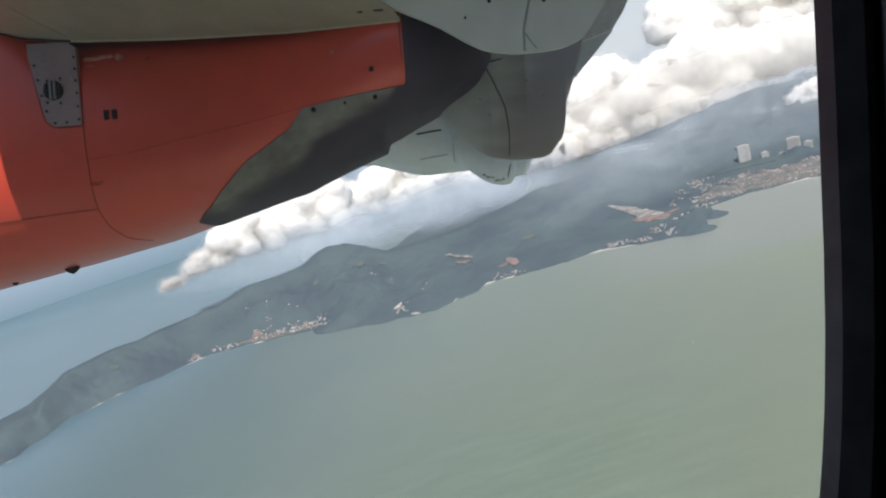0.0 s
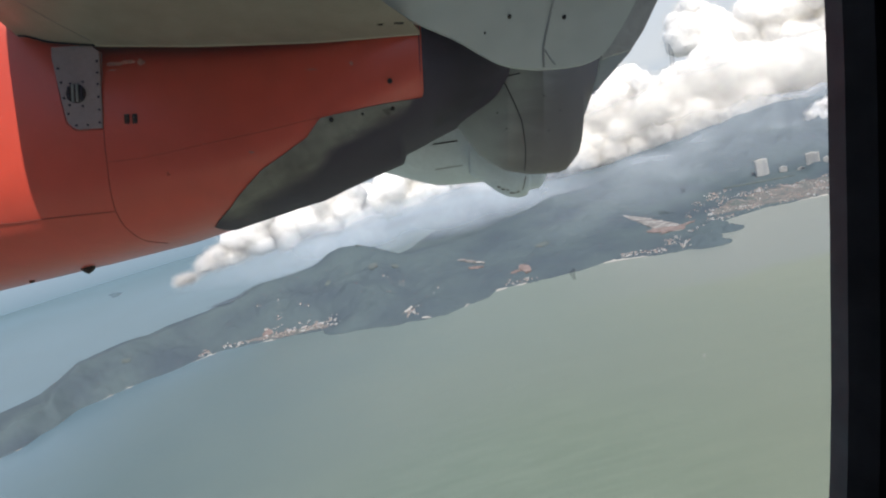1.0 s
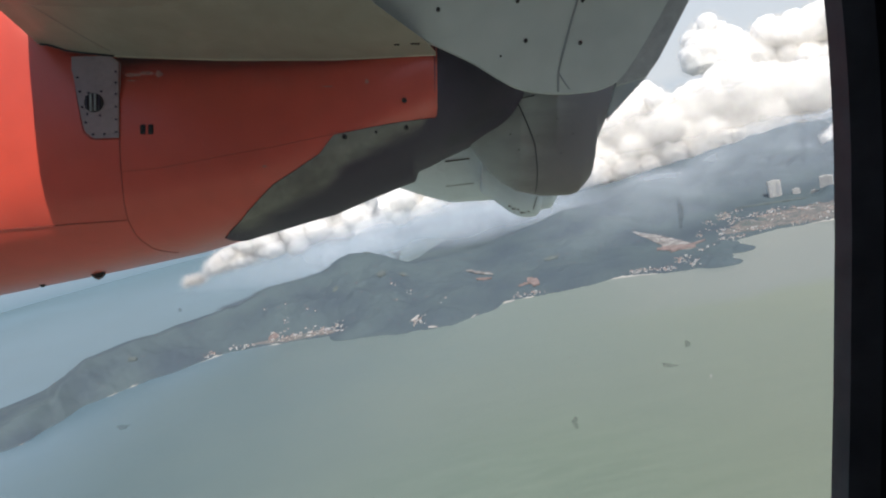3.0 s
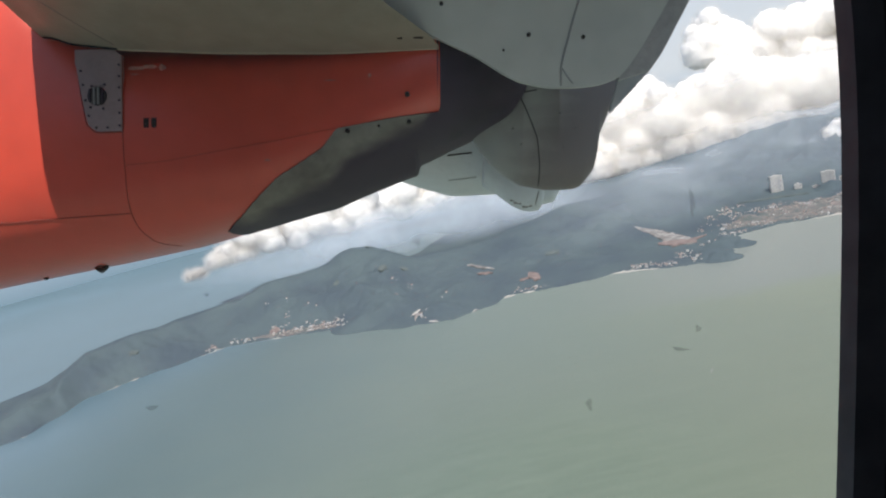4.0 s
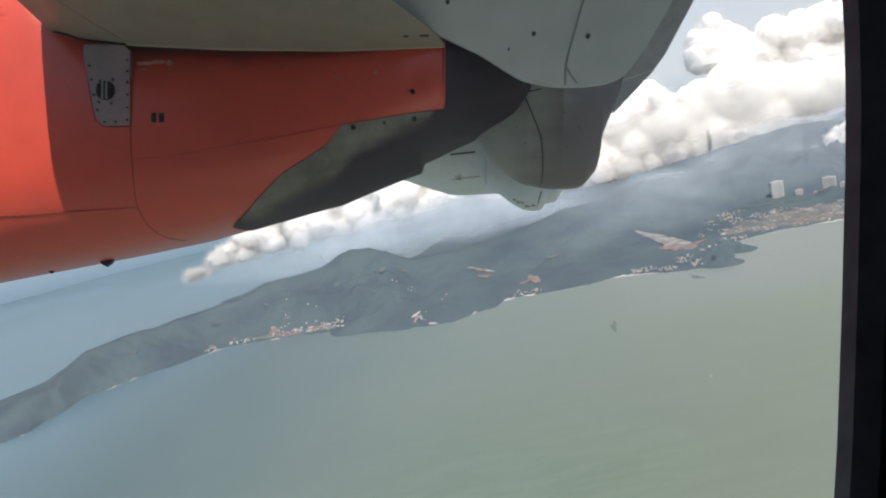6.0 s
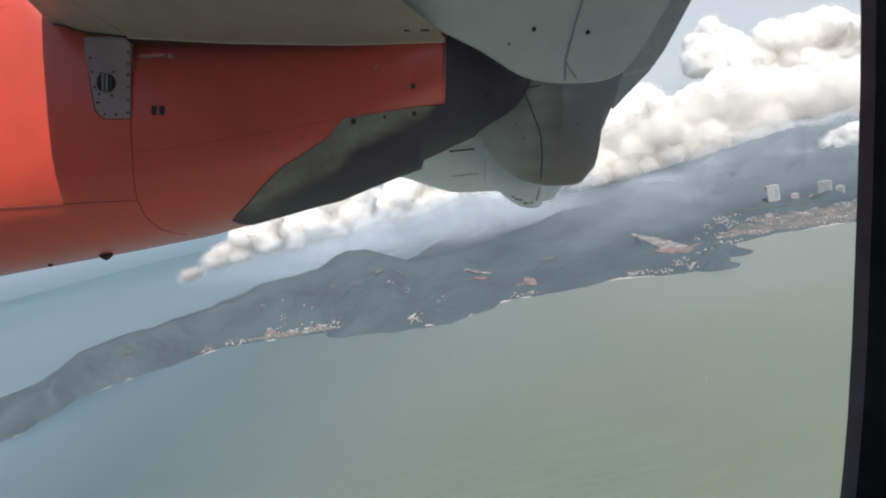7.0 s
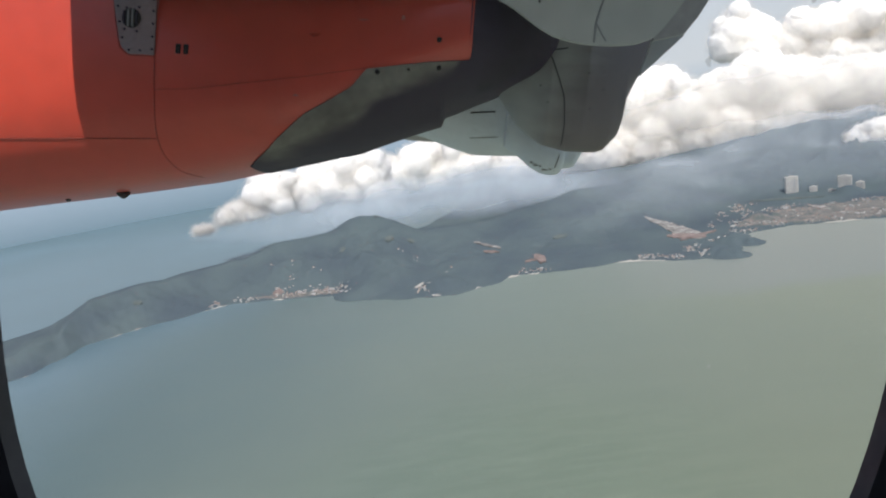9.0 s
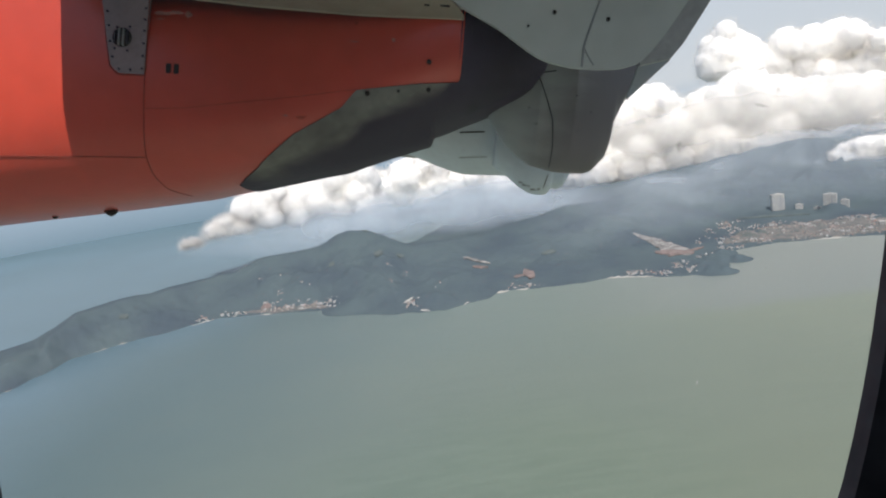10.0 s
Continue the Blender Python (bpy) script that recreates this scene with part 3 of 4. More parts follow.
# rubbed patches of dulled paint
SCUFF = material("rubbed_orange_paint", (0.40, 0.16, 0.135), 0.6, spread=0.35, scale=30, fine=120)
for x0, x1, z, h in ((-1.098, -1.040, 0.688, 0.016), (-1.045, -0.995, 0.694, 0.020), (-0.99, -0.962, 0.690, 0.026), (-1.09, -1.06, 0.668, 0.007), (-0.62, -0.60, 0.36, 0.010), (-0.40, -0.36, 0.640, 0.006), (-0.245, -0.232, 0.655, 0.018)):
    mid_ = (x0 + x1) / 2
    rise = lambda x: h * max(0.0, 1 - ((x - mid_) / (x1 - mid_)) ** 2) ** 0.5 * (0.7 + 0.5 * noise.noise(Vector((x * 90, z * 50, 1))))
    part("paint_scuff", skin("paint_scuff", x0, x1, lambda x: z - 0.4 * rise(x), lambda x: z + 0.6 * rise(x), lambda x, q: nacelle_side(x, q) - 0.0012, 0.002, SCUFF, 18, 3), cowling, "rubbed patch of dulled paint")
# drain mast and stub under the belly
for x, r, drop in ((-1.427, 0.016, 0.026), (-1.66, 0.004, 0.009)):
    zb = belly(x)
    rings = [section(x + dx * r * 1.4, zb - drop * w, zb + 0.02, zb - drop * w * 0.3, NAC_Y - 0.05, 0.012, k=16) for dx, w in ((-1, 0.35), (-0.5, 0.75), (0.2, 1.0), (0.9, 0.6), (1.2, 0.2))]
    part("drain_mast", loft("drain_mast", rings, DARK), cowling, "small dark drain mast")

# wing: lower skin over the nacelle, from the fuselage outwards, with a rounded leading edge
def wing_ring(y):
    lift = 0.012 * max(0, y - 2.4) ** 1.0 + 0.045 * max(0, y - 3.4)
    lead = -1.457 + 0.03 * max(0, y - 3.4)
    aft = -0.20 if y < 3.3 else 0.85 - 0.10 * max(0, y - 3.4)
    chord = aft - lead
    out = []
    for k in range(40):
        a = 2 * math.pi * k / 40
        u = 0.5 - 0.5 * math.cos(a)
        thick = 0.30 * (1.1 * math.sqrt(u) - 0.75 * u - 0.35 * u * u) if a > math.pi else -0.14 * (1.9 * math.sqrt(u) * (1 - u) ** 0.6)
        out.append((lead + chord * u, y, 0.90 + lift + thick * chord / 1.8))
    return out


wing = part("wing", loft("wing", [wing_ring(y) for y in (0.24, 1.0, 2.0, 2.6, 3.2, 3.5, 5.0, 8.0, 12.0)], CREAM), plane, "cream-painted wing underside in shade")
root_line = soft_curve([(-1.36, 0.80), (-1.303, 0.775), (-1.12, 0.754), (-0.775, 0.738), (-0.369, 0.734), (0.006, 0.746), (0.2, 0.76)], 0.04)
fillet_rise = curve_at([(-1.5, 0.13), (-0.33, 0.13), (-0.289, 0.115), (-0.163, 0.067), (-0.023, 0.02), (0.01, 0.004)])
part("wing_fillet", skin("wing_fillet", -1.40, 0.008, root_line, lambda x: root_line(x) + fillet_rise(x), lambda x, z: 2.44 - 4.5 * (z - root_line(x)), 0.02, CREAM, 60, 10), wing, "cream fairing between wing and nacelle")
part("fillet_bead", tube("fillet_bead", [(x, 2.443, root_line(x) + 0.004) for x in np.linspace(-1.30, 0.0, 40)], 0.006, CREAM_LIP), wing, "pale sealant bead")
part("fillet_gap", tube("fillet_gap", [(x, 2.434, root_line(x) - 0.003) for x in np.linspace(-1.39, -1.13, 20)], 0.0035, DARK), wing)
part("panel_seam", tube("panel_seam", [(x, 2.438 - 4.5 * d, root_line(x) + d) for x, d in resample([(-1.13, 0.006), (-1.19, 0.03), (-1.27, 0.07), (-1.36, 0.12)], 14)], 0.0014, SMOKED), wing)
for x, w in ((-0.125, 0.011), (-0.062, 0.018)):
    part("drain_hole", slab("drain_hole", (x - w, 2.355, root_line(x) + 0.016), (x + w, 2.39, root_line(x) + 0.021), DARK, 0.002), wing)

# flap panel aft of the nacelle, its trailing strip, and the big hinge fairing below it
def flap_side(x, z):
    return 2.36 - 0.5 * (z - 0.75)


def on_flap(pairs):
    """Lines drawn on an upright sheet 2.4 m out, laid on to the leaning flap."""
    out = []
    for x, z in pairs:
        k = flap_side(x, z) / 2.4
        out.append((x * k, 0.03 + (z - 0.03) * k))
    return out


flap_edge = soft_curve(on_flap([(-0.44, 1.035), (-0.226, 0.908), (-0.123, 0.849), (-0.004, 0.777), (0.135, 0.709), (0.235, 0.643), (0.284, 0.616), (0.334, 0.603), (0.403, 0.593), (0.493, 0.594), (0.572, 0.603), (0.642, 0.630), (0.682, 0.680), (0.731, 0.753), (0.811, 0.888), (0.90, 1.05)]), 0.025)
flap = part("flap", skin("flap", -0.44, 0.86, flap_edge, lambda x: 1.10, flap_side, 0.02, GREY_WHITE, 90, 16), plane, "pale grey flap panel with a bent seam")
for pts in ([(0.545, 1.05), (0.503, 0.906), (0.473, 0.807), (0.447, 0.717), (0.435, 0.668), (0.433, 0.600)], [(0.435, 0.668), (0.457, 0.630), (0.474, 0.607)]):
    part("panel_seam", tube("panel_seam", [(x, flap_side(x, z), z) for x, z in resample(on_flap(pts), 30)], 0.0042 if len(pts) > 3 else 0.003, STRIP), flap, "dark grey seam")
for x, z in on_flap([(0.324, 0.783), (0.515, 0.773), (0.30, 0.93), (0.53, 0.93), (0.235, 0.728), (0.02, 0.90)]):
    part("fastener", disc("fastener", (x, flap_side(x, z) - 0.003, z), 0.0072 if z > 0.75 else 0.004, 0.01, DARK), flap)
# unseen slab added over the flap to keep sun off the fairing and nacelle tail
part("flap_sun_cover", slab("flap_sun_cover", (-0.60, 1.55, 1.104), (0.985, 3.60, 1.135), GREY_WHITE, 0.01), flap)
strip_low = curve_at(on_flap([(0.640, 0.622), (0.747, 0.654), (0.791, 0.715), (0.89, 0.894), (0.96, 1.02), (1.01, 1.11)]))
strip_top = curve_at(on_flap([(0.640, 0.632), (0.682, 0.682), (0.731, 0.755), (0.811, 0.890), (0.87, 0.99), (0.93, 1.10), (1.01, 1.115)]))
part("trailing_strip", skin("trailing_strip", 0.645, 0.93, strip_low, strip_top, lambda x, z: flap_side(x, z) + 0.010, 0.02, TRAIL, 60, 6), flap, "darker grey trailing strip")

# hinge fairing below the flap: boxy, with a sharp lower corner aft
keel = soft_curve([(0.086, 0.601), (0.152, 0.518), (0.189, 0.464), (0.238, 0.396), (0.298, 0.348), (0.358, 0.312), (0.431, 0.297), (0.467, 0.290), (0.540, 0.290), (0.594, 0.293), (0.625, 0.305), (0.682, 0.373), (0.691, 0.489), (0.734, 0.602), (0.754, 0.644), (0.791, 0.752), (0.829, 0.816)], 0.005)


def fairing_half(x):
    return 0.24 * min(1.0, 0.35 + 2.4 * (x - 0.08)) * (1.0 if x < 0.5 else 1.0 - 0.5 * (x - 0.5) / 0.26)


def fairing_ring(x):
    zb = keel(x)
    return section(x, zb, max(0.84, zb + 0.05), max(0.66, zb + 0.04), 3.04, fairing_half(x), 2.1, 4.0)


fairing_mesh = loft("hinge_fairing", [fairing_ring(x) for x in np.linspace(0.10, 0.79, 110)], FAIRING_PAINT)
fairing_mesh.attributes.new("soot", "FLOAT", "POINT").data.foreach_set("value", [min(1.0, max(0.05, 0.36 + (v.co.x - 0.34) / 0.5 + (0.52 - v.co.z) / 1.0)) for v in fairing_mesh.vertices])
fairing = part("hinge_fairing", fairing_mesh, plane, "smoke-stained grey flap hinge fairing")


def fairing_side(x, z):
    zb = keel(x)
    q = min(0.999, max(0.0, (0.66 - z) / (0.66 - zb)))
    return x, 3.039 - fairing_half(x) * (1 - q ** 2.1) ** (1 / 2.1), z


part("panel_seam", tube("panel_seam", [fairing_side(x, z) for x, z in resample([(0.325, 0.672), (0.342, 0.643), (0.383, 0.551), (0.409, 0.487), (0.425, 0.39), (0.432, 0.305)], 24)], 0.0026, SEAM_GREY), fairing, "dark seam")
part("panel_seam", tube("panel_seam", [fairing_side(x, z) for x, z in resample([(0.322, 0.665), (0.365, 0.672), (0.406, 0.680)], 10)], 0.0026, SEAM_GREY), fairing, "dark seam")
for x, z in ((0.50, 0.585), (0.57, 0.53), (0.31, 0.53), (0.345, 0.465), (0.52, 0.45)):
    px, py, pz = fairing_side(x, z)
    part("fastener", disc("fastener", (px, py - 0.001, pz), 0.0036, 0.006, SEAM_GREY, 10), fairing)
tri_low = curve_at([(0.652, 0.538), (0.803, 0.699), (0.81, 0.708)])
part("fairing_tip", skin("fairing_tip", 0.655, 0.806, tri_low, curve_at([(0.652, 0.555), (0.675, 0.624), (0.690, 0.690), (0.806, 0.720)]), lambda x, z: 2.60, 0.02, GREY_WHITE, 24, 4), fairing, "pale grey fairing tip")

# outer flap and its track fairing, seen under and past the nacelle
far_low = curve_at([(-0.7, 0.53), (-0.432, 0.456), (-0.19, 0.400), (-0.068, 0.360), (0.052, 0.327), (0.086, 0.323), (0.28, 0.332), (0.40, 0.335), (0.62, 0.36)])
outer_flap = part("outer_flap", loft("outer_flap", [section(x, far_low(x), 0.85, max(0.62, far_low(x) + 0.1), 3.82, 0.26, 1.7, 4.0) for x in np.linspace(-0.65, 0.60, 46)], PALE_FAR), plane, "grey outer flap, its soft light put into a paler colour")
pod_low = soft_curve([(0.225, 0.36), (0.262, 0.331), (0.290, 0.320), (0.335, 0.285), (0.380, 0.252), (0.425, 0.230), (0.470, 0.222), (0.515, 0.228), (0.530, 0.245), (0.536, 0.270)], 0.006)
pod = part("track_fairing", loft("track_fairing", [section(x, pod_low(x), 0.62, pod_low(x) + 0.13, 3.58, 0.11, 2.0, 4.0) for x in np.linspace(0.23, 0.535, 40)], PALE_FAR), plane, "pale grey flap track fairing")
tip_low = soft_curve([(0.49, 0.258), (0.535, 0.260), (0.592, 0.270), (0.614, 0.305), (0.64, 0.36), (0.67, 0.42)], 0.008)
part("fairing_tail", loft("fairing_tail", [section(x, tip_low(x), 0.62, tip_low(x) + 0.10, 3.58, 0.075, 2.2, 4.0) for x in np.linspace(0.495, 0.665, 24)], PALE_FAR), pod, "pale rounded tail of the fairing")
part("panel_seam", tube("panel_seam", [(0.486, 3.525, 0.244), (0.495, 3.49, 0.275), (0.505, 3.473, 0.32)], 0.0022, SEAM_GREY), pod, "dark seam")
for x, z, w in ((0.374, 0.278, 0.010), (0.396, 0.265, 0.013), (0.416, 0.261, 0.005), (0.442, 0.245, 0.015), (0.468, 0.249, 0.007)):
    side_y = 3.58 - 0.11 * math.sqrt(max(0.0, 1 - ((pod_low(x) + 0.13 - z) / 0.13) ** 2))
    part("drain_slot", slab("drain_slot", (x - w, side_y - 0.004, z - 0.0045), (x + w, side_y + 0.02, z + 0.0045), STRIP, 0.001), pod)


def outer_side(x, z):
    zb, zm = far_low(x), max(0.62, far_low(x) + 0.1)
    q = min(max((zm - z) / (zm - zb), 0), 0.999)
    return 3.82 - 0.26 * (1 - q ** 1.7) ** (1 / 1.7)


for pts, rad, mat in (([(0.043, 0.520), (0.172, 0.533)], 0.0042, DARK), ([(0.05, 0.398), (0.20, 0.413)], 0.0022, STRIP)):
    part("panel_slit", tube("panel_slit", [(x, outer_side(x, z), z) for x, z in resample(pts, 12)], rad, mat), outer_flap)

# ---- sea, horizon ----
def sea_mesh():
    radii = [0, 200, 500, 900, 1300, 1700, 2200, 2800, 3500, 4200, 4900]
    k = 96
    verts, faces = [(0, 0, 0)], []
    for r in radii[1:]:
        verts += [(r * math.sin(2 * math.pi * j / k), r * math.cos(2 * math.pi * j / k), 0) for j in range(k)]
    for j in range(k):
        faces.append((0, 1 + (j + 1) % k, 1 + j))
    for i in range(len(radii) - 2):
        a, b = 1 + i * k, 1 + (i + 1) * k
        faces += [(a + j, a + (j + 1) % k, b + (j + 1) % k, b + j) for j in range(k)]
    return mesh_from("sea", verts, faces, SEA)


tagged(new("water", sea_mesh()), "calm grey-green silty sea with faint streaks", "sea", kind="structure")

# far haze: glowing ring, haze painted in by height, where sea and sky meet, beyond all else
haze = bpy.data.materials.new("glowing_far_haze")
haze.use_nodes = True
hn, hl = haze.node_tree.nodes, haze.node_tree.links
hn.remove(hn["Principled BSDF"])
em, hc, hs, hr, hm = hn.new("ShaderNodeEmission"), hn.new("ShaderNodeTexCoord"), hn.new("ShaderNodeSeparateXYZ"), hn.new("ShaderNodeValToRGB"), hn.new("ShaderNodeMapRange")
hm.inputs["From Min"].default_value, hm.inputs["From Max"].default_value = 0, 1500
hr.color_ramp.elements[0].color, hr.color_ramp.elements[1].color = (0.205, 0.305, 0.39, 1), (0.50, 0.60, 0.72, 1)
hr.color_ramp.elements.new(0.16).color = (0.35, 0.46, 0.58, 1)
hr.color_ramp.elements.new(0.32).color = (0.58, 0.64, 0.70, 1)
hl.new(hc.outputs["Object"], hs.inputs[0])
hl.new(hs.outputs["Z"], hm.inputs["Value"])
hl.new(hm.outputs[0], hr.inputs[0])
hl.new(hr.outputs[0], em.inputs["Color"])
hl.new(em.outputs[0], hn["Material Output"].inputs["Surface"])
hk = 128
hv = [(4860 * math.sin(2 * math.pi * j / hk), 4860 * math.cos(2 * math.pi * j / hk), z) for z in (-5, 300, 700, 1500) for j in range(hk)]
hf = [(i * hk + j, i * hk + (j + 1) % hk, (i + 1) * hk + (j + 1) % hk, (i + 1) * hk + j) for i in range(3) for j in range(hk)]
tagged(new("backdrop", mesh_from("backdrop", hv, hf, haze)), "glowing backdrop painted with pale blue haze over the distant horizon", "haze", kind="structure")

# ---- island: shore, ridge and back slope along the bearing from the strait ----
shore = soft_curve([(-46, 1735), (-35.2, 1744), (-34.3, 1747), (-33.5, 1773), (-32.1, 1804), (-30, 1880), (-28, 1892), (-25.9, 1908), (-23.8, 1900), (-21.6, 1921), (-19.3, 1932), (-17.1, 1896), (-14.9, 1847), (-12.5, 1810), (-10.7, 1772), (-9.3, 1712), (-7.9, 1665), (-5.5, 1620), (-4.1, 1609), (-2.6, 1606), (-0.6, 1580), (0.9, 1599), (1.5, 1616), (3.4, 1628), (4.2, 1674), (5.6, 1684), (7.5, 1672), (9.5, 1674), (11.4, 1682), (13.8, 1706), (15.7, 1700), (17.9, 1682), (20.1, 1676), (20.9, 1700), (21.6, 1770), (22.6, 1860), (23.3, 1899), (23.8, 1921), (25.2, 1945), (26.7, 1980), (28.2, 1986), (29.4, 1998), (30.8, 2010), (33.4, 2029), (38, 2060), (48, 2150)], 0.3)
crest_r = soft_curve([(-46, 1840), (-35.4, 1850), (-33.5, 1850), (-31.6, 1900), (-31, 1960), (-28.8, 2060), (-25, 2120), (-20.3, 2180), (-15.4, 2200), (-11.1, 2180), (-8, 2250), (-6.2, 2230), (-4.5, 2150), (-3.1, 2100), (0.9, 2150), (5.9, 2250), (10.8, 2400), (14.7, 2550), (17.9, 2750), (22, 2950), (25.4, 3050), (31.6, 3150), (48, 3250)], 1.1)
# elevation of the skyline as seen from the aircraft, then its height
crest_up = soft_curve([(-46, -13.4), (-35.4, -12.74), (-33.5, -12.36), (-31.9, -12.38), (-31.5, -11.8), (-30.3, -10.95), (-29.1, -10.35), (-26.7, -10.14), (-25.4, -10.02), (-23.8, -10.19), (-22.5, -10.0), (-19.4, -9.89), (-18.4, -9.74), (-17.3, -9.78), (-16.3, -9.5), (-15.3, -9.12), (-14.5, -9.03), (-11.7, -9.05), (-10.3, -8.94), (-9.5, -8.66), (-8.7, -8.25), (-7.6, -8.02), (-6.2, -8.25), (-5.1, -8.72), (-3.8, -9.5), (-3.0, -9.95), (-2.5, -10.1), (-1.7, -10.05), (0.2, -10.14), (3.1, -10.25), (5.7, -9.56), (8.2, -9.19), (10.7, -8.49), (12.4, -8.47), (14.5, -8.26), (15.9, -7.93), (16.9, -7.55), (18.0, -7.49), (21.0, -7.55), (22.6, -6.8), (24.3, -6.2), (26.0, -5.9), (29.4, -5.5), (48, -5.2)], 0.25)


def crest_h(az):
    return EYE_HEIGHT + crest_r(az) * math.tan(radians(crest_up(az))) - 3.0


flat_part = soft_curve([(-46, 0.02), (-22, 0.02), (-20, 0.12), (-11, 0.20), (-9, 0.06), (4, 0.05), (12, 0.05), (15, 0.18), (20, 0.30), (25, 0.40), (48, 0.40)], 0.6)
# the land across the bay: its coast runs away from the strait, then hills rise behind
far_r = soft_curve([(-3, 2560), (-2, 2590), (-1, 2700), (0.5, 2830), (1.0, 2950), (2.6, 3000), (5, 3090), (48, 3150)], 0.2)
far_up = soft_curve([(-3, -10.2), (-2, -9.95), (-1.1, -9.41), (0.5, -9.0), (1.0, -8.62), (2.6, -8.0), (4.2, -7.5), (5.2, -7.36), (8.6, -7.40), (11, -7.32), (14.5, -7.3), (18, -6.9), (22, -6.3), (26, -5.7), (34, -5.2), (48, -5.0)], 0.3)
far_w = soft_curve([(-3, 30), (0, 70), (3, 200), (6, 300), (48, 340)], 0.5)
KNOBS = ((22.0, 1702, 30, 15), (22.8, 1696, 24, 14), (21.0, 1718, 30, 13), (21.3, 1760, 34, 11), (22.3, 1755, 26, 7), (22.7, 1818, 30, 17), (23.9, 1808, 25, 14), (22.0, 1830, 34, 14), (22.6, 1880, 30, 12), (30.6, 2380, 40, 26), (24.5, 2085, 34, 15), (25.4, 2110, 26, 12), (-1.5, 1680, 60, 22), (-8.0, 1760, 60, 20))


def ground_height(az, r):
    rc, rr, hr_ = shore(az), crest_r(az), crest_h(az)
    rc += 8 * noise.noise(Vector((az * 0.9, 3.3, 0))) + 4 * noise.noise(Vector((az * 3.5, 7.1, 0)))
    v = (r - rc) / (rr - rc)
    x, y = r * math.sin(radians(az)), r * math.cos(radians(az))
    p = Vector((x, y, 0))
    spur = noise.fractal(p * 0.0065, 0.9, 2.1, 5)
    if v < 0:
        z = max(-6.0, v * 60)
    elif v <= 1:
        fl = flat_part(az)
        w = max(0.0, (v - fl) / (1 - fl))
        z = 0.8 + min(v * 30, 1.6) + hr_ * (w ** 1.15) * (1 + 1.0 * spur * (1 - w) * (0.35 + 0.65 * min(1.0, hr_ / 90)))
    else:
        back = (v - 1) * (rr - rc)
        s = min(1.0, back / 420.0)
        z = hr_ * (1 - s * s * (3 - 2 * s)) - 4 * s
    if az > -3:
        fr = far_r(az)
        b = max(2.0, EYE_HEIGHT + fr * math.tan(radians(far_up(az))))
        d = (r - fr) / far_w(az)
        z = max(z, (b + 4) * math.exp(-d * d) * (1 + 0.2 * spur) - 4)
        if rr < r < fr:
            q = (r - rr) / (fr - rr)
            t = min(1.0, max(0.0, (az - 5) / 8))
            z = max(z, 2.0 + 3.0 * spur) if az > -1.9 else z
            z = max(z, (hr_ + (b - hr_) * q) * t * t * (1 - 0.5 * q * (1 - q)) - 3)
    for ka, kr, kw, kh in KNOBS:
        dx, dy = x - kr * math.sin(radians(ka)), y - kr * math.cos(radians(ka))
        g = (dx * dx + dy * dy) / (kw * kw)
        if g < 5:
            z = max(z, kh * 1.15 * math.exp(-g) - 2.4 + 1.2 * spur)
    return z


def island_mesh():
    azs = np.arange(-46, 48.01, 0.14)
    rs = np.concatenate([np.arange(1500, 2250, 7.0), np.arange(2250, 2900, 11.0), np.arange(2900, 3801, 22.0)])
    verts, faces = [], []
    for a in azs:
        sa, ca = math.sin(radians(a)), math.cos(radians(a))
        for r in rs:
            z = ground_height(a, r)
            if z > 4:
                z += 1.3 * noise.noise(Vector((r * sa * 0.11, r * ca * 0.11, 5))) + 2.4 * noise.noise(Vector((r * sa * 0.035, r * ca * 0.035, 9)))
            verts.append((r * sa, r * ca, z))
    w = len(rs)
    for i in range(len(azs) - 1):
        for j in range(w - 1):
            q = (i * w + j, (i + 1) * w + j, (i + 1) * w + j + 1, i * w + j + 1)
            if max(verts[v][2] for v in q) > -1.5:
                faces.append(q)
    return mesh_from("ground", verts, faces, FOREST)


tagged(new("ground", island_mesh()), "hilly island covered in rainforest, with haze tinted into its green", "island", kind="structure")


def spot(az, r, lift=0.0):
    return (r * math.sin(radians(az)), r * math.cos(radians(az)), ground_height(az, r) + lift)


# beaches, cleared ground and bare earth lying on the slopes
def ground_patch(name, az0, az1, r_low, r_high, mat, lift, na=30, nr=8):
    verts, faces = [], []
    for i in range(na + 1):
        a = az0 + (az1 - az0) * i / na
        edge = math.sin(math.pi * min(max(i / na, 0.02), 0.98)) ** 0.45
        lo, hi = r_low(a), r_high(a)
        mid = (lo + hi) / 2 + 5 * noise.noise(Vector((a * 3, 1, 2)))
        half = (hi - lo) / 2 * edge * (1 + 0.35 * noise.noise(Vector((a * 5, 9, 2))))
        for j in range(nr + 1):
            verts.append(spot(a, mid - half + 2 * half * j / nr, lift))
    m = len(verts)
    verts += [(x, y, z - lift - 1.0) for x, y, z in verts]
    w = nr + 1
    for i in range(na):
        for j in range(nr):
            q = (i * w + j, (i + 1) * w + j, (i + 1) * w + j + 1, i * w + j + 1)
            faces += [q[::-1], tuple(v + m for v in q)]
        for j in (0, nr):
            faces.append((i * w + j, (i + 1) * w + j, (i + 1) * w + j + m, i * w + j + m))
    return mesh_from(name, verts, faces, mat)


def beach(az0, az1, inner=-4, width=5):
    tagged(new("beach", ground_patch("beach", az0, az1, lambda a: shore(a) + inner, lambda a: shore(a) + inner + width, SAND, 1.6)), "narrow strip of pale sand along the shore", "beach", kind="structure")


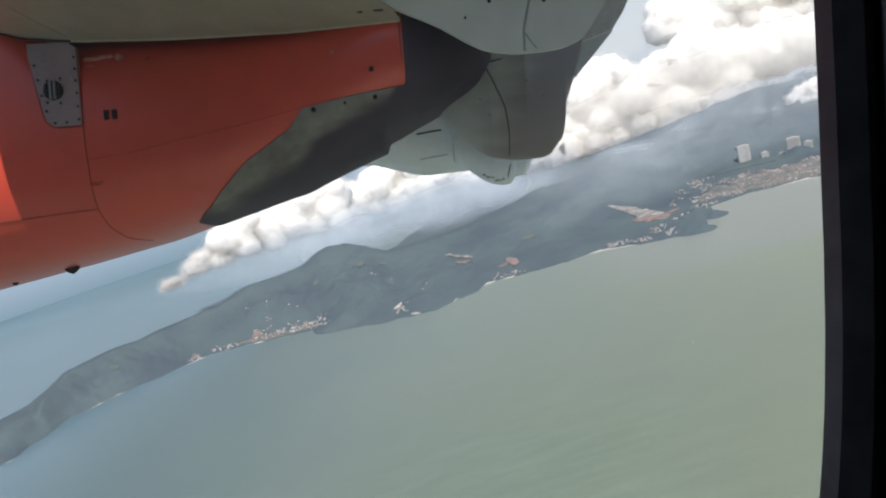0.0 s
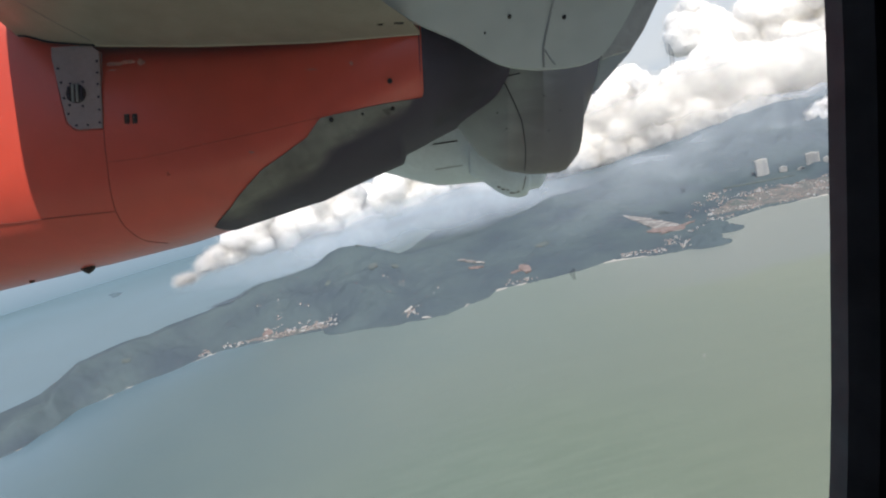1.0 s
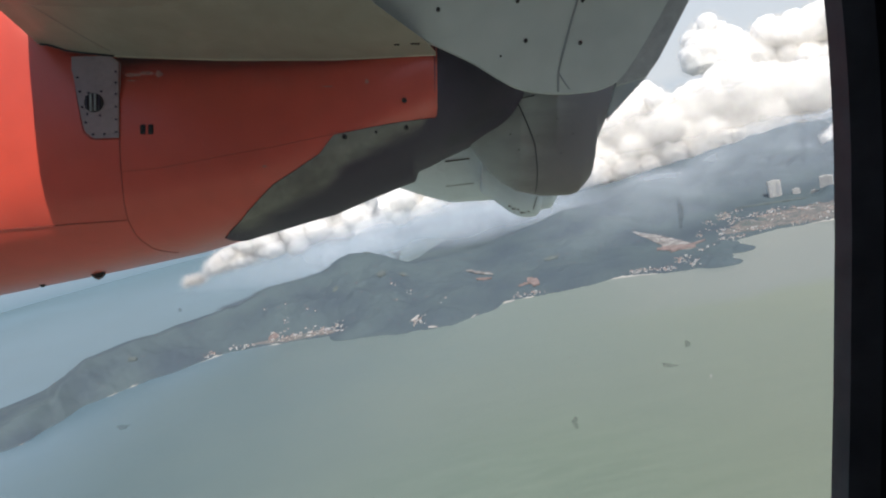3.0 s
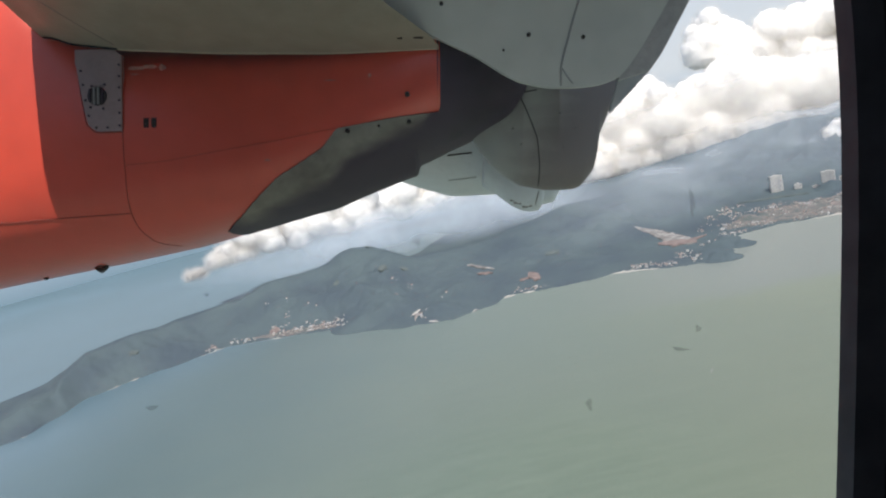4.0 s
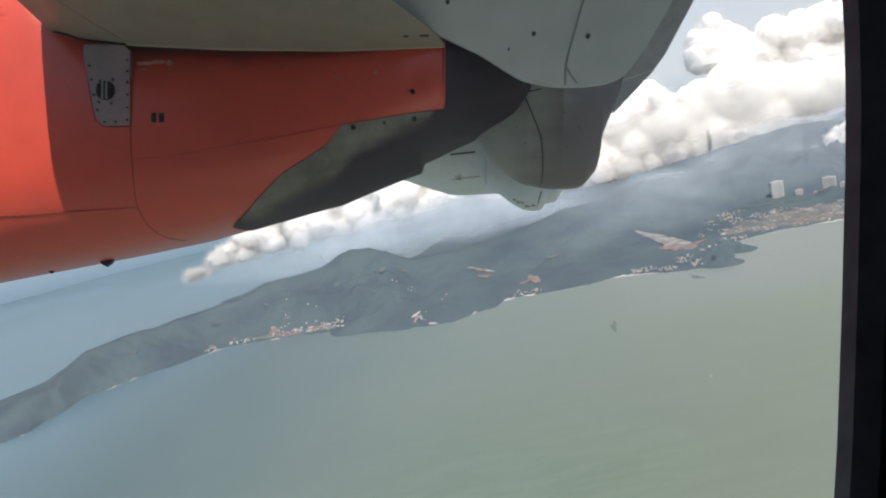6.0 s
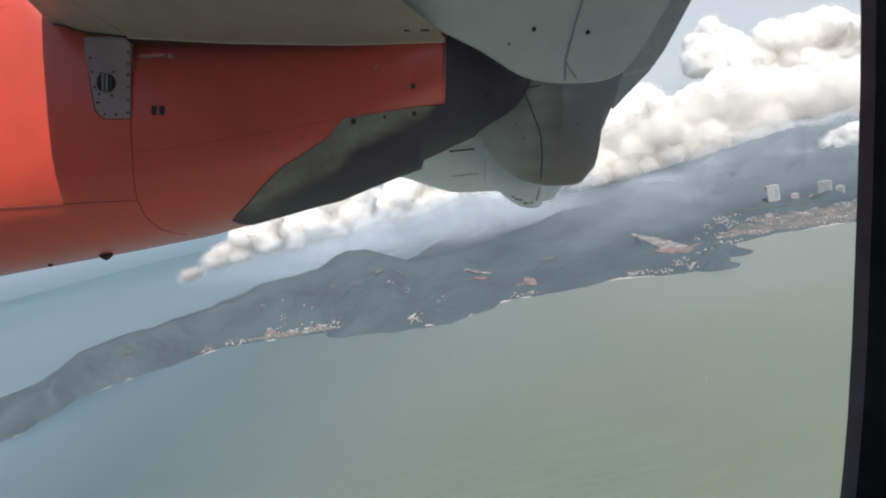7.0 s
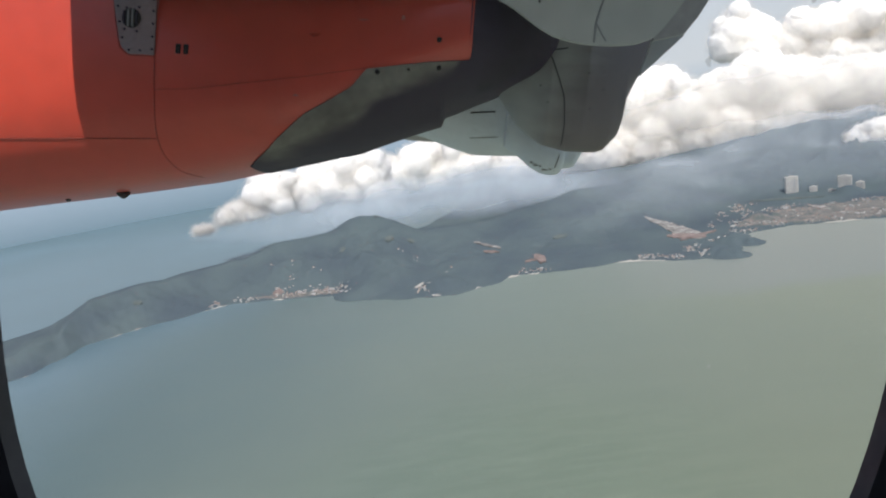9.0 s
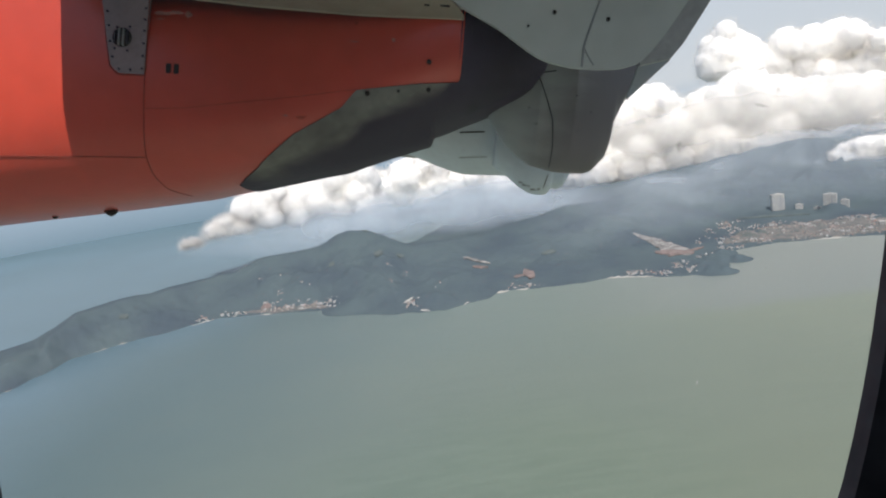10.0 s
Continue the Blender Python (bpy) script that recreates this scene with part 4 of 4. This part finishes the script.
for a0, a1, wd in ((4.2, 5.2, 8), (5.9, 6.9, 5), (13.6, 15.9, 8), (15.9, 17.3, 5), (-2.6, -1.8, 7), (-21.3, -19.6, 3), (-28.4, -27.6, 1.6), (-26.9, -26.2, 1.6), (-34.6, -34.1, 2), (1.2, 1.7, 4), (-15.9, -15.0, 4), (29.0, 31.5, 5)):
    beach(a0, a1, -5, wd)

tagged(new("clearing", ground_patch("clearing", 16.0, 20.4, lambda a: 2084 - 62 * (a - 16.1), lambda a: 2122 - 33 * (a - 16.1), QUARRY, 2.2, 40, 10)), "pale cleared building ground above the bay", "clearing", kind="structure")
for a0, a1, lo_, hi_, slope, mat, lift, lab in (
        (17.6, 20.6, 1905, 1960, -12, REDEARTH, 2.6, "reddish bare earth beside the cleared ground"),
        (18.6, 21.4, 1860, 1885, 30, REDEARTH, 2.4, "reddish dusty track towards the town"),
        (6.6, 7.6, 1770, 1835, -30, REDEARTH, 3.5, "bare red earth scar above the beach"),
        (5.8, 6.9, 1768, 1785, 10, REDEARTH, 3.0, "bare red earth beside the scar"),
        (1.7, 3.9, 1958, 1972, -20, QUARRY, 4.0, "thin pale clearing in the forest"),
        (2.4, 3.7, 1878, 1892, -6, REDEARTH, 4.0, "thin reddish clearing in the forest"),
        (-15.8, -14.9, 1905, 1940, 0, REDEARTH, 1.8, "reddish bare ground among the houses"),
        (-3.9, -3.1, 1672, 1684, 28, SAND, 3.0, "short pale track above the shore")):
    tagged(new("clearing", ground_patch("clearing", a0, a1, lambda a: lo_ + slope * (a - a0), lambda a: hi_ + slope * (a - a0), mat, lift)), lab, "clearing", kind="structure")


MEADOW = material("cleared_green_slope", (0.094, 0.118, 0.118), 0.95, spread=0.3, scale=0.05, fine=0.3)
for a0, a1, lo_, hi_ in ((-5.8, -5.0, 1990, 2060), (-6.4, -5.8, 2210, 2280), (-3.9, -3.3, 2005, 2025), (-9.7, -9.2, 2040, 2060), (8.4, 9.6, 1960, 1985), (24.0, 29.0, 2330, 2350), (-26.3, -25.6, 2000, 2020)):
    tagged(new("clearing", ground_patch("clearing", a0, a1, lambda a: lo_, lambda a: hi_, MEADOW, 2.6, 14, 6)), "small pale green clearing in the forest", "clearing", kind="structure")

TOWN_GROUND = material("dusty_town_ground", (0.150, 0.135, 0.130), 0.95, spread=0.4, scale=0.05, fine=0.3, second=(0.08, 0.10, 0.10))
tagged(new("town_ground", ground_patch("town_ground", 23.0, 37.0, lambda a: shore(a) + 12, lambda a: shore(a) + 230, TOWN_GROUND, 0.9, 80, 12)), "dusty built-over ground of the coastal town", "ground", kind="structure")
tagged(new("town_ground", ground_patch("town_ground", -17.2, -10.4, lambda a: shore(a) + 8, lambda a: shore(a) + 52, TOWN_GROUND, 0.9, 60, 8)), "dusty built-over ground of the village", "ground", kind="structure")


# houses
def house(w, d, h, roof_mat, gable):
    ob = new("house")
    part("wall", slab("wall", (-w / 2, -d / 2, -2.0), (w / 2, d / 2, h), WALL), ob)
    e = 0.5
    if gable:
        v = [(-w / 2 - e, -d / 2 - e, h), (w / 2 + e, -d / 2 - e, h), (w / 2 + e, d / 2 + e, h), (-w / 2 - e, d / 2 + e, h), (-w / 2 - e, 0, h + d * 0.32), (w / 2 + e, 0, h + d * 0.32)]
        fcs = [(0, 1, 5, 4), (2, 3, 4, 5), (0, 4, 3), (1, 2, 5), (0, 3, 2, 1)]
        part("roof", mesh_from("roof", v, fcs, roof_mat, False), ob)
    else:
        part("roof", slab("roof", (-w / 2 - e, -d / 2 - e, h), (w / 2 + e, d / 2 + e, h + 0.7), roof_mat, 0.1), ob)
    for k in range(3):
        x = -w / 2 + w * (k + 0.5) / 3
        part("window", slab("window", (x - 0.7, -d / 2 - 0.06, h * 0.35), (x + 0.7, -d / 2 + 0.1, h * 0.75), GLASSY), ob)
    return ob


protos = [tagged(house(0.68 * w, 0.68 * d, 0.72 * h, mat, g), lab, "house", grp) for w, d, h, mat, g, lab, grp in (
    (8, 5.5, 3.5, TILE, True, "white-walled house with a faded red roof", "houses of the coastal towns"),
    (12, 6, 4, ZINC, False, "long pale building with a flat grey roof", "houses of the coastal towns"),
    (6, 5, 3.2, TILE, True, "small white-walled house with a red roof", "houses of the coastal towns"),
    (17, 8, 4.5, ZINC, True, "large pale shed with a metal roof", "houses of the coastal towns"),
    (11, 7, 6.5, WALL, False, "pale flat-roofed apartment block of three storeys", "houses of the coastal towns"))]
town = random.Random(11)


def wooded(az, r):
    """The wooded knoll amid the town stays free of houses."""
    return ((az - 24.7) / 1.3) ** 2 + ((r - 2090) / 52) ** 2 < 1


spots = []
for count, a0, a1, d0, d1 in ((230, 22.5, 35.0, 8, 270), (30, 21.0, 24.0, 250, 420), (24, 15.0, 20.5, 6, 40), (60, -16.0, -9.6, 10, 95), (16, -21.0, -17.0, 6, 36), (7, -4.2, -3.0, 10, 80), (10, 4.6, 7.6, 8, 30), (8, 19.0, 22.2, 60, 150), (4, -6.5, 3.5, 140, 390), (5, -17, -11, 120, 240)):
    for _ in range(count):
        az = town.uniform(a0, a1)
        r = shore(az) + town.uniform(d0, d1)
        if wooded(az, r):
            continue
        if ground_height(az, r) > 1.2 and (az < 20 or noise.noise(Vector((az * 0.9, r * 0.022, 4.0))) < 0.22):
            spots.append((az, r))
town.shuffle(spots)
for i, (az, r) in enumerate(spots[:280]):
    p = town.choices(protos, (5, 2, 5, 1, 1))[0]
    m = Matrix.Translation(spot(az, r)) @ pose(0, 0, 0, 0, 0, -az + town.choice((-20, 0, 12, 90)) + town.uniform(-10, 10))
    if i < len(protos):
        protos[i].matrix_world = m
    else:
        copy_thing(p, m)

# the many small roofs between them
rv, rf, rm = [], [], []
for az, r in spots[280:] + [(a + town.uniform(-0.5, 0.5), q + town.uniform(-22, 22)) for a, q in spots * 4 if a > 10 or town.random() < 0.4]:
    if wooded(az, r) or ground_height(az, r) < 1.0 or (az > 20 and noise.noise(Vector((az * 0.9, r * 0.022, 4.0))) > 0.24):
        continue
    c = Vector(spot(az, r))
    w, d, h, turn = town.uniform(0.9, 2.4), town.uniform(0.8, 1.4), town.uniform(1.0, 1.8), radians(-az + town.choice((-20, 0, 12, 90)))
    n0 = len(rv)
    for dx, dy, dz in ((-1, -1, -1), (1, -1, -1), (1, 1, -1), (-1, 1, -1), (-1, -1, h), (1, -1, h), (1, 1, h), (-1, 1, h), (-1, 0, h + 1.1), (1, 0, h + 1.1)):
        x, y = dx * w, dy * d
        rv.append((c.x + x * math.cos(turn) - y * math.sin(turn), c.y + x * math.sin(turn) + y * math.cos(turn), c.z + dz))
    rf += [tuple(v + n0 for v in q) for q in ((0, 1, 5, 4), (1, 2, 6, 5), (2, 3, 7, 6), (3, 0, 4, 7), (4, 5, 9, 8), (6, 7, 8, 9), (5, 6, 9), (7, 4, 8))]
    rm += [0, 0, 0, 0] + [town.choice((1, 1, 1, 2, 2, 3, 3, 4))] * 2 + [0, 0]
roofs = mesh_from("rooftops", rv, rf, WALL, False)
roofs.materials.append(TILE)
roofs.materials.append(ZINC)
roofs.materials.append(material("weathered_dark_roof", (0.13, 0.14, 0.14), 0.8, spread=0.3, scale=0.2, fine=2))
roofs.materials.append(material("rusty_red_roof", (0.25, 0.13, 0.105), 0.8, spread=0.3, scale=0.2, fine=2))
roofs.polygons.foreach_set("material_index", rm)
tagged(new("rooftops", roofs), "crowded small red and grey roofs of the towns", "houses", kind="stuff")


# apartment towers behind the town
def tower(name, az, r, w, d, h, floors, bays, label, turn):
    ob = tagged(new(name), label, "apartment tower")
    ob.matrix_world = Matrix.Translation(spot(az, r)) @ pose(0, 0, 0, 0, 0, -az + turn)
    part("wall", slab("wall", (-w / 2, -d / 2, -4), (w / 2, d / 2, h), WALL, 0.3), ob)
    part("roof", slab("roof", (-w * 0.18, -d * 0.3, h), (w * 0.18, d * 0.3, h + 3), WALL, 0.2), ob)
    pane = slab("window", (-0.5, -0.2, -0.5), (0.5, 0.2, 0.5), GLASSY)
    for f_ in range(floors):
        for k in range(bays):
            wd = part("window", pane, ob)
            wd.location = (-w / 2 + w * (k + 0.5) / bays, -d / 2 - 0.02, h * (f_ + 0.6) / floors)
            wd.scale = (w / bays * 0.5, 1, h / floors * 0.45)
    part("balcony", slab("balcony", (w * 0.14, -d / 2 - 1.2, 4), (w * 0.22, -d / 2 - 0.02, h - 2), GLASSY, 0.1), ob, "dark recessed bay")


tower("apartment_tower", 26.85, 2440, 38, 18, 50, 13, 6, "tall white apartment tower below the hills", 16)
tower("apartment_tower", 28.3, 2440, 22, 12, 15, 4, 5, "low white apartment block below the hills", 10)
tower("apartment_tower", 30.35, 2390, 36, 16, 30, 7, 7, "broad white apartment block on a wooded knoll", -10)
tower("apartment_tower", 31.3, 2400, 22, 14, 20, 5, 5, "white apartment block beside the broad one on the knoll", -10)
tower("apartment_tower", 29.5, 2420, 20, 10, 7, 2, 4, "long low white building below the knoll", -12)
tower("apartment_tower", 34.0, shore(34.0) + 120, 44, 16, 9, 2, 7, "long low white hall near the waterfront", 4)


# boats with short wakes
def boat(az, r, length, turn):
    ob = tagged(new("boat"), "small white motor boat on the open sea", "boat", "boats in the strait")
    ob.matrix_world = Matrix.Translation((r * math.sin(radians(az)), r * math.cos(radians(az)), 0)) @ pose(0, 0, 0, 0, 0, turn)
    rings = []
    for x, w in ((-0.5, 0.13), (-0.2, 0.16), (0.15, 0.15), (0.4, 0.07), (0.5, 0.012)):
        rings.append([(x * length, sy * w * length, z) for sy, z in ((-0.6, -0.3), (0.6, -0.3), (1, length * 0.10), (-1, length * 0.10))])
    part("hull", loft("hull", rings, WALL), ob)
    part("cabin", slab("cabin", (-0.2 * length, -0.08 * length, length * 0.10), (0.12 * length, 0.08 * length, length * 0.22), ZINC, 0.1), ob)
    part("wake", slab("wake", (-1.5 * length, -0.09 * length, 0.02), (-0.52 * length, 0.09 * length, 0.12), SAND, 0.05), ob, "white foam wake")


boat(20.1, 1044, 7, 62)
boat(25.8, 1715, 7, 10)
boat(-14.4, 1724, 6, 30)


# ---- clouds and haze: droplets gathered into hulls, loose vapour and mist ----
def droplets(name, pts, length, thick, mat, seed):
    """Loose vapour round the given points, as fine slender shreds lying every way."""
    rng = np.random.default_rng(seed)
    n = len(pts)
    way = rng.normal(size=(n, 3))
    way /= np.linalg.norm(way, axis=1)[:, None]
    side = np.cross(way, rng.normal(size=(n, 3)))
    side /= np.linalg.norm(side, axis=1)[:, None]
    half = (rng.uniform(0.5, 1.0, n) * length / 2)[:, None] * way
    tri = np.stack([pts - half, pts + half, pts + thick * side], 1)
    me = bpy.data.meshes.new(name)
    me.vertices.add(3 * n)
    me.vertices.foreach_set("co", tri.astype(np.float32).ravel())
    me.loops.add(3 * n)
    me.loops.foreach_set("vertex_index", np.arange(3 * n, dtype=np.int32))
    me.polygons.add(n)
    me.polygons.foreach_set("loop_start", np.arange(0, 3 * n, 3, dtype=np.int32))
    me.update()
    me.materials.append(mat)
    return me


def cumulus(r, depth, span, top, base, seed, size=(26, 60), label="bright white cumulus cloud with a soft grey base", mat=None, spread=8.0, gap=0.6, layers=8):
    """A heap of billows melted into one hull between a top and a base line (elevation along the bearing), with loose vapour round its edges."""
    rng = random.Random(seed)
    bm = bmesh.new()
    bmesh.ops.create_icosphere(bm, subdivisions=3, radius=1.0)
    bm.verts.index_update()
    unit = [v.co.copy() for v in bm.verts]
    tris = [tuple(v.index for v in f.verts) for f in bm.faces]
    bm.free()
    puffs = []
    top_z = lambda a: EYE_HEIGHT + r * math.tan(radians(top(a)))
    base_z = lambda a: EYE_HEIGHT + r * math.tan(radians(base(a)))
    a = span[0]
    while a <= span[1]:
        hi, lo = top_z(a), base_z(a)
        tall = max(6.0, hi - lo)
        s = min(tall * 0.5, rng.uniform(*size))
        z = hi - s * 0.92
        while True:
            puffs.append((a + rng.uniform(-0.15, 0.15) * s / r * 57, r + rng.uniform(-0.5, 0.5) * depth, max(z, lo + s * 0.25), s))
            if z < lo + s * 0.5:
                break
            s = min(tall * 0.5, rng.uniform(*size) * 1.15)
            z -= s * rng.uniform(0.7, 1.0)
        a += gap * math.degrees(min(tall * 0.5, 0.5 * (size[0] + size[1])) / r)
    verts, faces, loose = [], [], []
    for a, q_, z, s in puffs:
        o = Vector((q_ * math.sin(radians(a)), q_ * math.cos(radians(a)), z))
        floor_ = base_z(a)
        n0 = len(verts)
        for c in unit:
            q = (o + c * s) * (1.0 / 42.0)
            k = 0.88 + 0.34 * abs(noise.noise(q)) + 0.16 * abs(noise.noise(q * 2.3))
            v = o + c * s * k
            if v.z < floor_:
                v.z = floor_ + (v.z - floor_) * 0.6
            verts.append(v[:])
            loose.append((v - o).normalized()[:] + v[:] + (floor_,))
        faces += [tuple(i + n0 for i in t) for t in tris]
    ob = tagged(new("cumulus_cloud", mesh_from("cumulus_cloud", verts, faces, mat or CLOUD)), label, "cloud", "clouds over the island")
    melt = ob.modifiers.new("melt", "REMESH")
    melt.mode, melt.voxel_size, melt.use_smooth_shade = "VOXEL", 5.0, True
    # vapour: a loose coat on the outside of the heap, thicker and raggeder towards the base
    coat = np.array(loose)
    heap = np.array([(q_ * math.sin(radians(a)), q_ * math.cos(radians(a)), z, s) for a, q_, z, s in puffs])
    rnd = np.random.default_rng(seed)
    free = np.ones(len(coat), bool)
    for x, y, z, s in heap:
        free &= (coat[:, 3] - x) ** 2 + (coat[:, 4] - y) ** 2 + (coat[:, 5] - z) ** 2 > (0.80 * s) ** 2
    coat = np.repeat(coat[free], 3 if mat else layers, axis=0)
    low = np.clip(1.2 - (coat[:, 5] - coat[:, 6]) / 30.0, 0, 1)
    out = rnd.normal(0, 1, len(coat)) * spread * (1 + 1.0 * low) + 0.6 * spread
    pts = coat[:, 3:6] + coat[:, 0:3] * out[:, None] + rnd.normal(0, 3.0, (len(coat), 3))
    tagged(part("vapour", droplets("vapour", pts, r * 0.0025, r * 0.0006, WISP, seed), ob), kind="stuff")


bank_base = soft_curve([(-17, -5.9), (-14.3, -6.3), (-12, -6.5), (-7.4, -6.4), (-2.6, -6.3), (8, -6.3), (15, -6.6), (20.5, -6.6), (23, -6.2), (24.7, -5.6), (29.3, -5.2), (34, -4.9), (42, -4.6)], 0.4)
bank_top = curve_at([(-16.4, -5.3), (-16.0, -4.2), (-15.6, -3.4), (-14.2, -3.2), (-12.8, -3.4), (-12.5, -4.3), (-12.2, -4.2), (-11.6, -3.3), (-8.6, -2.8), (-5.3, -2.8), (-4.9, -3.3), (-3.4, -3.9), (-3.0, -3.3), (-2.0, -2.8), (2.6, -3.4), (3.6, -4.4), (4.6, -4.6), (5.2, -4.1), (7.3, -3.7), (9.7, -3.1)])
rear_top = curve_at([(6.0, -4.0), (9.7, -3.1), (13, -2.0), (15.8, -1.0), (17.2, 0.3), (18.9, 0.2), (19.7, -0.8), (20.9, -1.8), (21.8, -0.9), (22.6, -0.5), (24.0, -0.7), (24.3, 0.3), (26.1, -0.2), (28.7, -0.9), (35, -1.2), (42, -1.0)])
high_top = curve_at([(22.4, 1.5), (22.8, 3.1), (23.9, 4.0), (24.6, 3.3), (25.5, 2.5), (26.2, 1.8), (26.8, 1.6), (27.4, 2.0), (27.8, 2.7), (28.8, 2.5), (30.6, 2.6), (31.6, 2.9), (32.3, 2.2), (33.0, 1.6), (34.4, 1.6), (37, 2.6), (42, 2.6)])
high_base = curve_at([(22.5, 0.8), (24.0, 0.1), (25.0, -0.5), (28.7, -2.6), (34, -3.2), (42, -3.2)])
scrap_top = curve_at([(-19.0, -6.4), (-18.6, -5.95), (-17.7, -5.35), (-17.0, -5.15), (-16.1, -5.3), (-14.9, -6.2)])
for r_, deep, span_, top_, base_, seed_, size_ in (
        (2560, 50, (-18.6, -15.2), scrap_top, lambda a: -6.6, 1, (12, 26)),
        (2600, 100, (-15.9, -12.75), bank_top, bank_base, 2, (17, 42)), (2620, 110, (-11.9, -4.9), bank_top, bank_base, 3, (19, 50)), (3380, 150, (-4.6, 9.5), bank_top, bank_base, 4, (24, 66)),
        (3600, 220, (7.5, 20.6), rear_top, bank_base, 5, (30, 95)), (3640, 240, (21.2, 41.0), rear_top, bank_base, 6, (30, 100)), (4250, 240, (22.8, 41.0), high_top, high_base, 7, (32, 110))):
    cumulus(r_, deep, span_, top_, base_, seed_, size_, spread=0.0027 * r_)
cumulus(2930, 40, (30.4, 35.5), curve_at([(30.0, -7.2), (30.3, -6.6), (31.4, -5.9), (32.5, -5.5), (36, -5.5)]), lambda a: -7.1, 14, (16, 32), "small white cloud in front of the hills", None, 4.0, layers=2)
cumulus(2490, 24, (-20.6, -19.4), lambda a: -6.7, lambda a: -7.05, 15, (5, 9), "faint scrap of thin cloud over the sea", THIN, 5.0)

# haze and mist: thin lens-shaped shells added over the hills, densest along their middle
def mist_bank(span, near, line, tall, weight, mat, label):
    rings, density = [], []
    for a in np.linspace(span[0], span[1], 150):
        r = near(a)
        z0, h = EYE_HEIGHT + r * math.tan(radians(line(a))), r * math.tan(radians(tall(a)))
        h *= (1 + 0.15 * noise.noise(Vector((a * 0.25, r * 0.01, 0)))) * min(1.0, (a - span[0] + 0.2) / 8.0)
        ring = []
        for j in range(40):
            b = 2 * math.pi * j / 40
            far_ = r + 25 * math.cos(b)
            ring.append((far_ * math.sin(radians(a)), far_ * math.cos(radians(a)), z0 + max(h, 1.0) * math.sin(b)))
            density.append(math.cos(b) ** 2 * min(1.0, (a - span[0]) / 14.0) * weight(a))
        rings.append(ring)
    me = loft("mist_bank", rings, mat)
    me.attributes.new("mist_depth", "FLOAT", "POINT").data.foreach_set("value", density)
    tagged(new("mist_bank", me), label, "mist", "mist banks on the hills")


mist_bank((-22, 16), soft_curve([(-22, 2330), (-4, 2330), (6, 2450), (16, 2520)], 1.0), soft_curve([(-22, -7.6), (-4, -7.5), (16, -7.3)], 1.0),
          soft_curve([(-22, 2.0), (8, 2.4), (16, 2.4)], 1.0), soft_curve([(-22, 1.0), (4, 1.4), (10, 1.1), (15, 0.0), (16, 0.0)], 1.0), MIST, "added pale shell standing in for haze behind the near ridge")


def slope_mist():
    """An added sheet standing in for haze and mist on the upper slopes, thickening towards the crest."""
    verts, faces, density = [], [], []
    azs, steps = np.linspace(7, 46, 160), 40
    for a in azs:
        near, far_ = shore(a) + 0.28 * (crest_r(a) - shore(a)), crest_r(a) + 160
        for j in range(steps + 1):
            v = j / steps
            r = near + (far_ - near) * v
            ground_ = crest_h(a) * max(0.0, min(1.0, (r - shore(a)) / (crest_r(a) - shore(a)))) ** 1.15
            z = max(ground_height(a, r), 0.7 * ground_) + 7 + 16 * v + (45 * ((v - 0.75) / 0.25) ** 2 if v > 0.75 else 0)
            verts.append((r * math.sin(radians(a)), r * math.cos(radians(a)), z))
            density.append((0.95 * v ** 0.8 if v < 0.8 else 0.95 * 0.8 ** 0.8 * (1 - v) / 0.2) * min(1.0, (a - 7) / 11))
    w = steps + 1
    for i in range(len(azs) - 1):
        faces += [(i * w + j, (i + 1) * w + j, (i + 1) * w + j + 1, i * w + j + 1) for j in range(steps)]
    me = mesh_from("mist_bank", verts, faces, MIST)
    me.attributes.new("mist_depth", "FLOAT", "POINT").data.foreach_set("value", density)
    tagged(new("mist_bank", me), "added blue-grey sheet standing in for haze and mist on the upper slopes", "mist", "mist banks on the hills")


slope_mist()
# added sheet before the heaps: haze that pales them and lowers their contrast
mist_bank((4, 46), lambda a: 3330.0, soft_curve([(4, -5.2), (12, -4.2), (18, -3.6), (24, -3.2), (44, -3.0)], 1.0), soft_curve([(4, 1.6), (12, 2.4), (20, 2.8), (44, 3.2)], 1.0), lambda a: 1.15, VEIL, "added bright veil that softens and whitens the cumulus heaps")
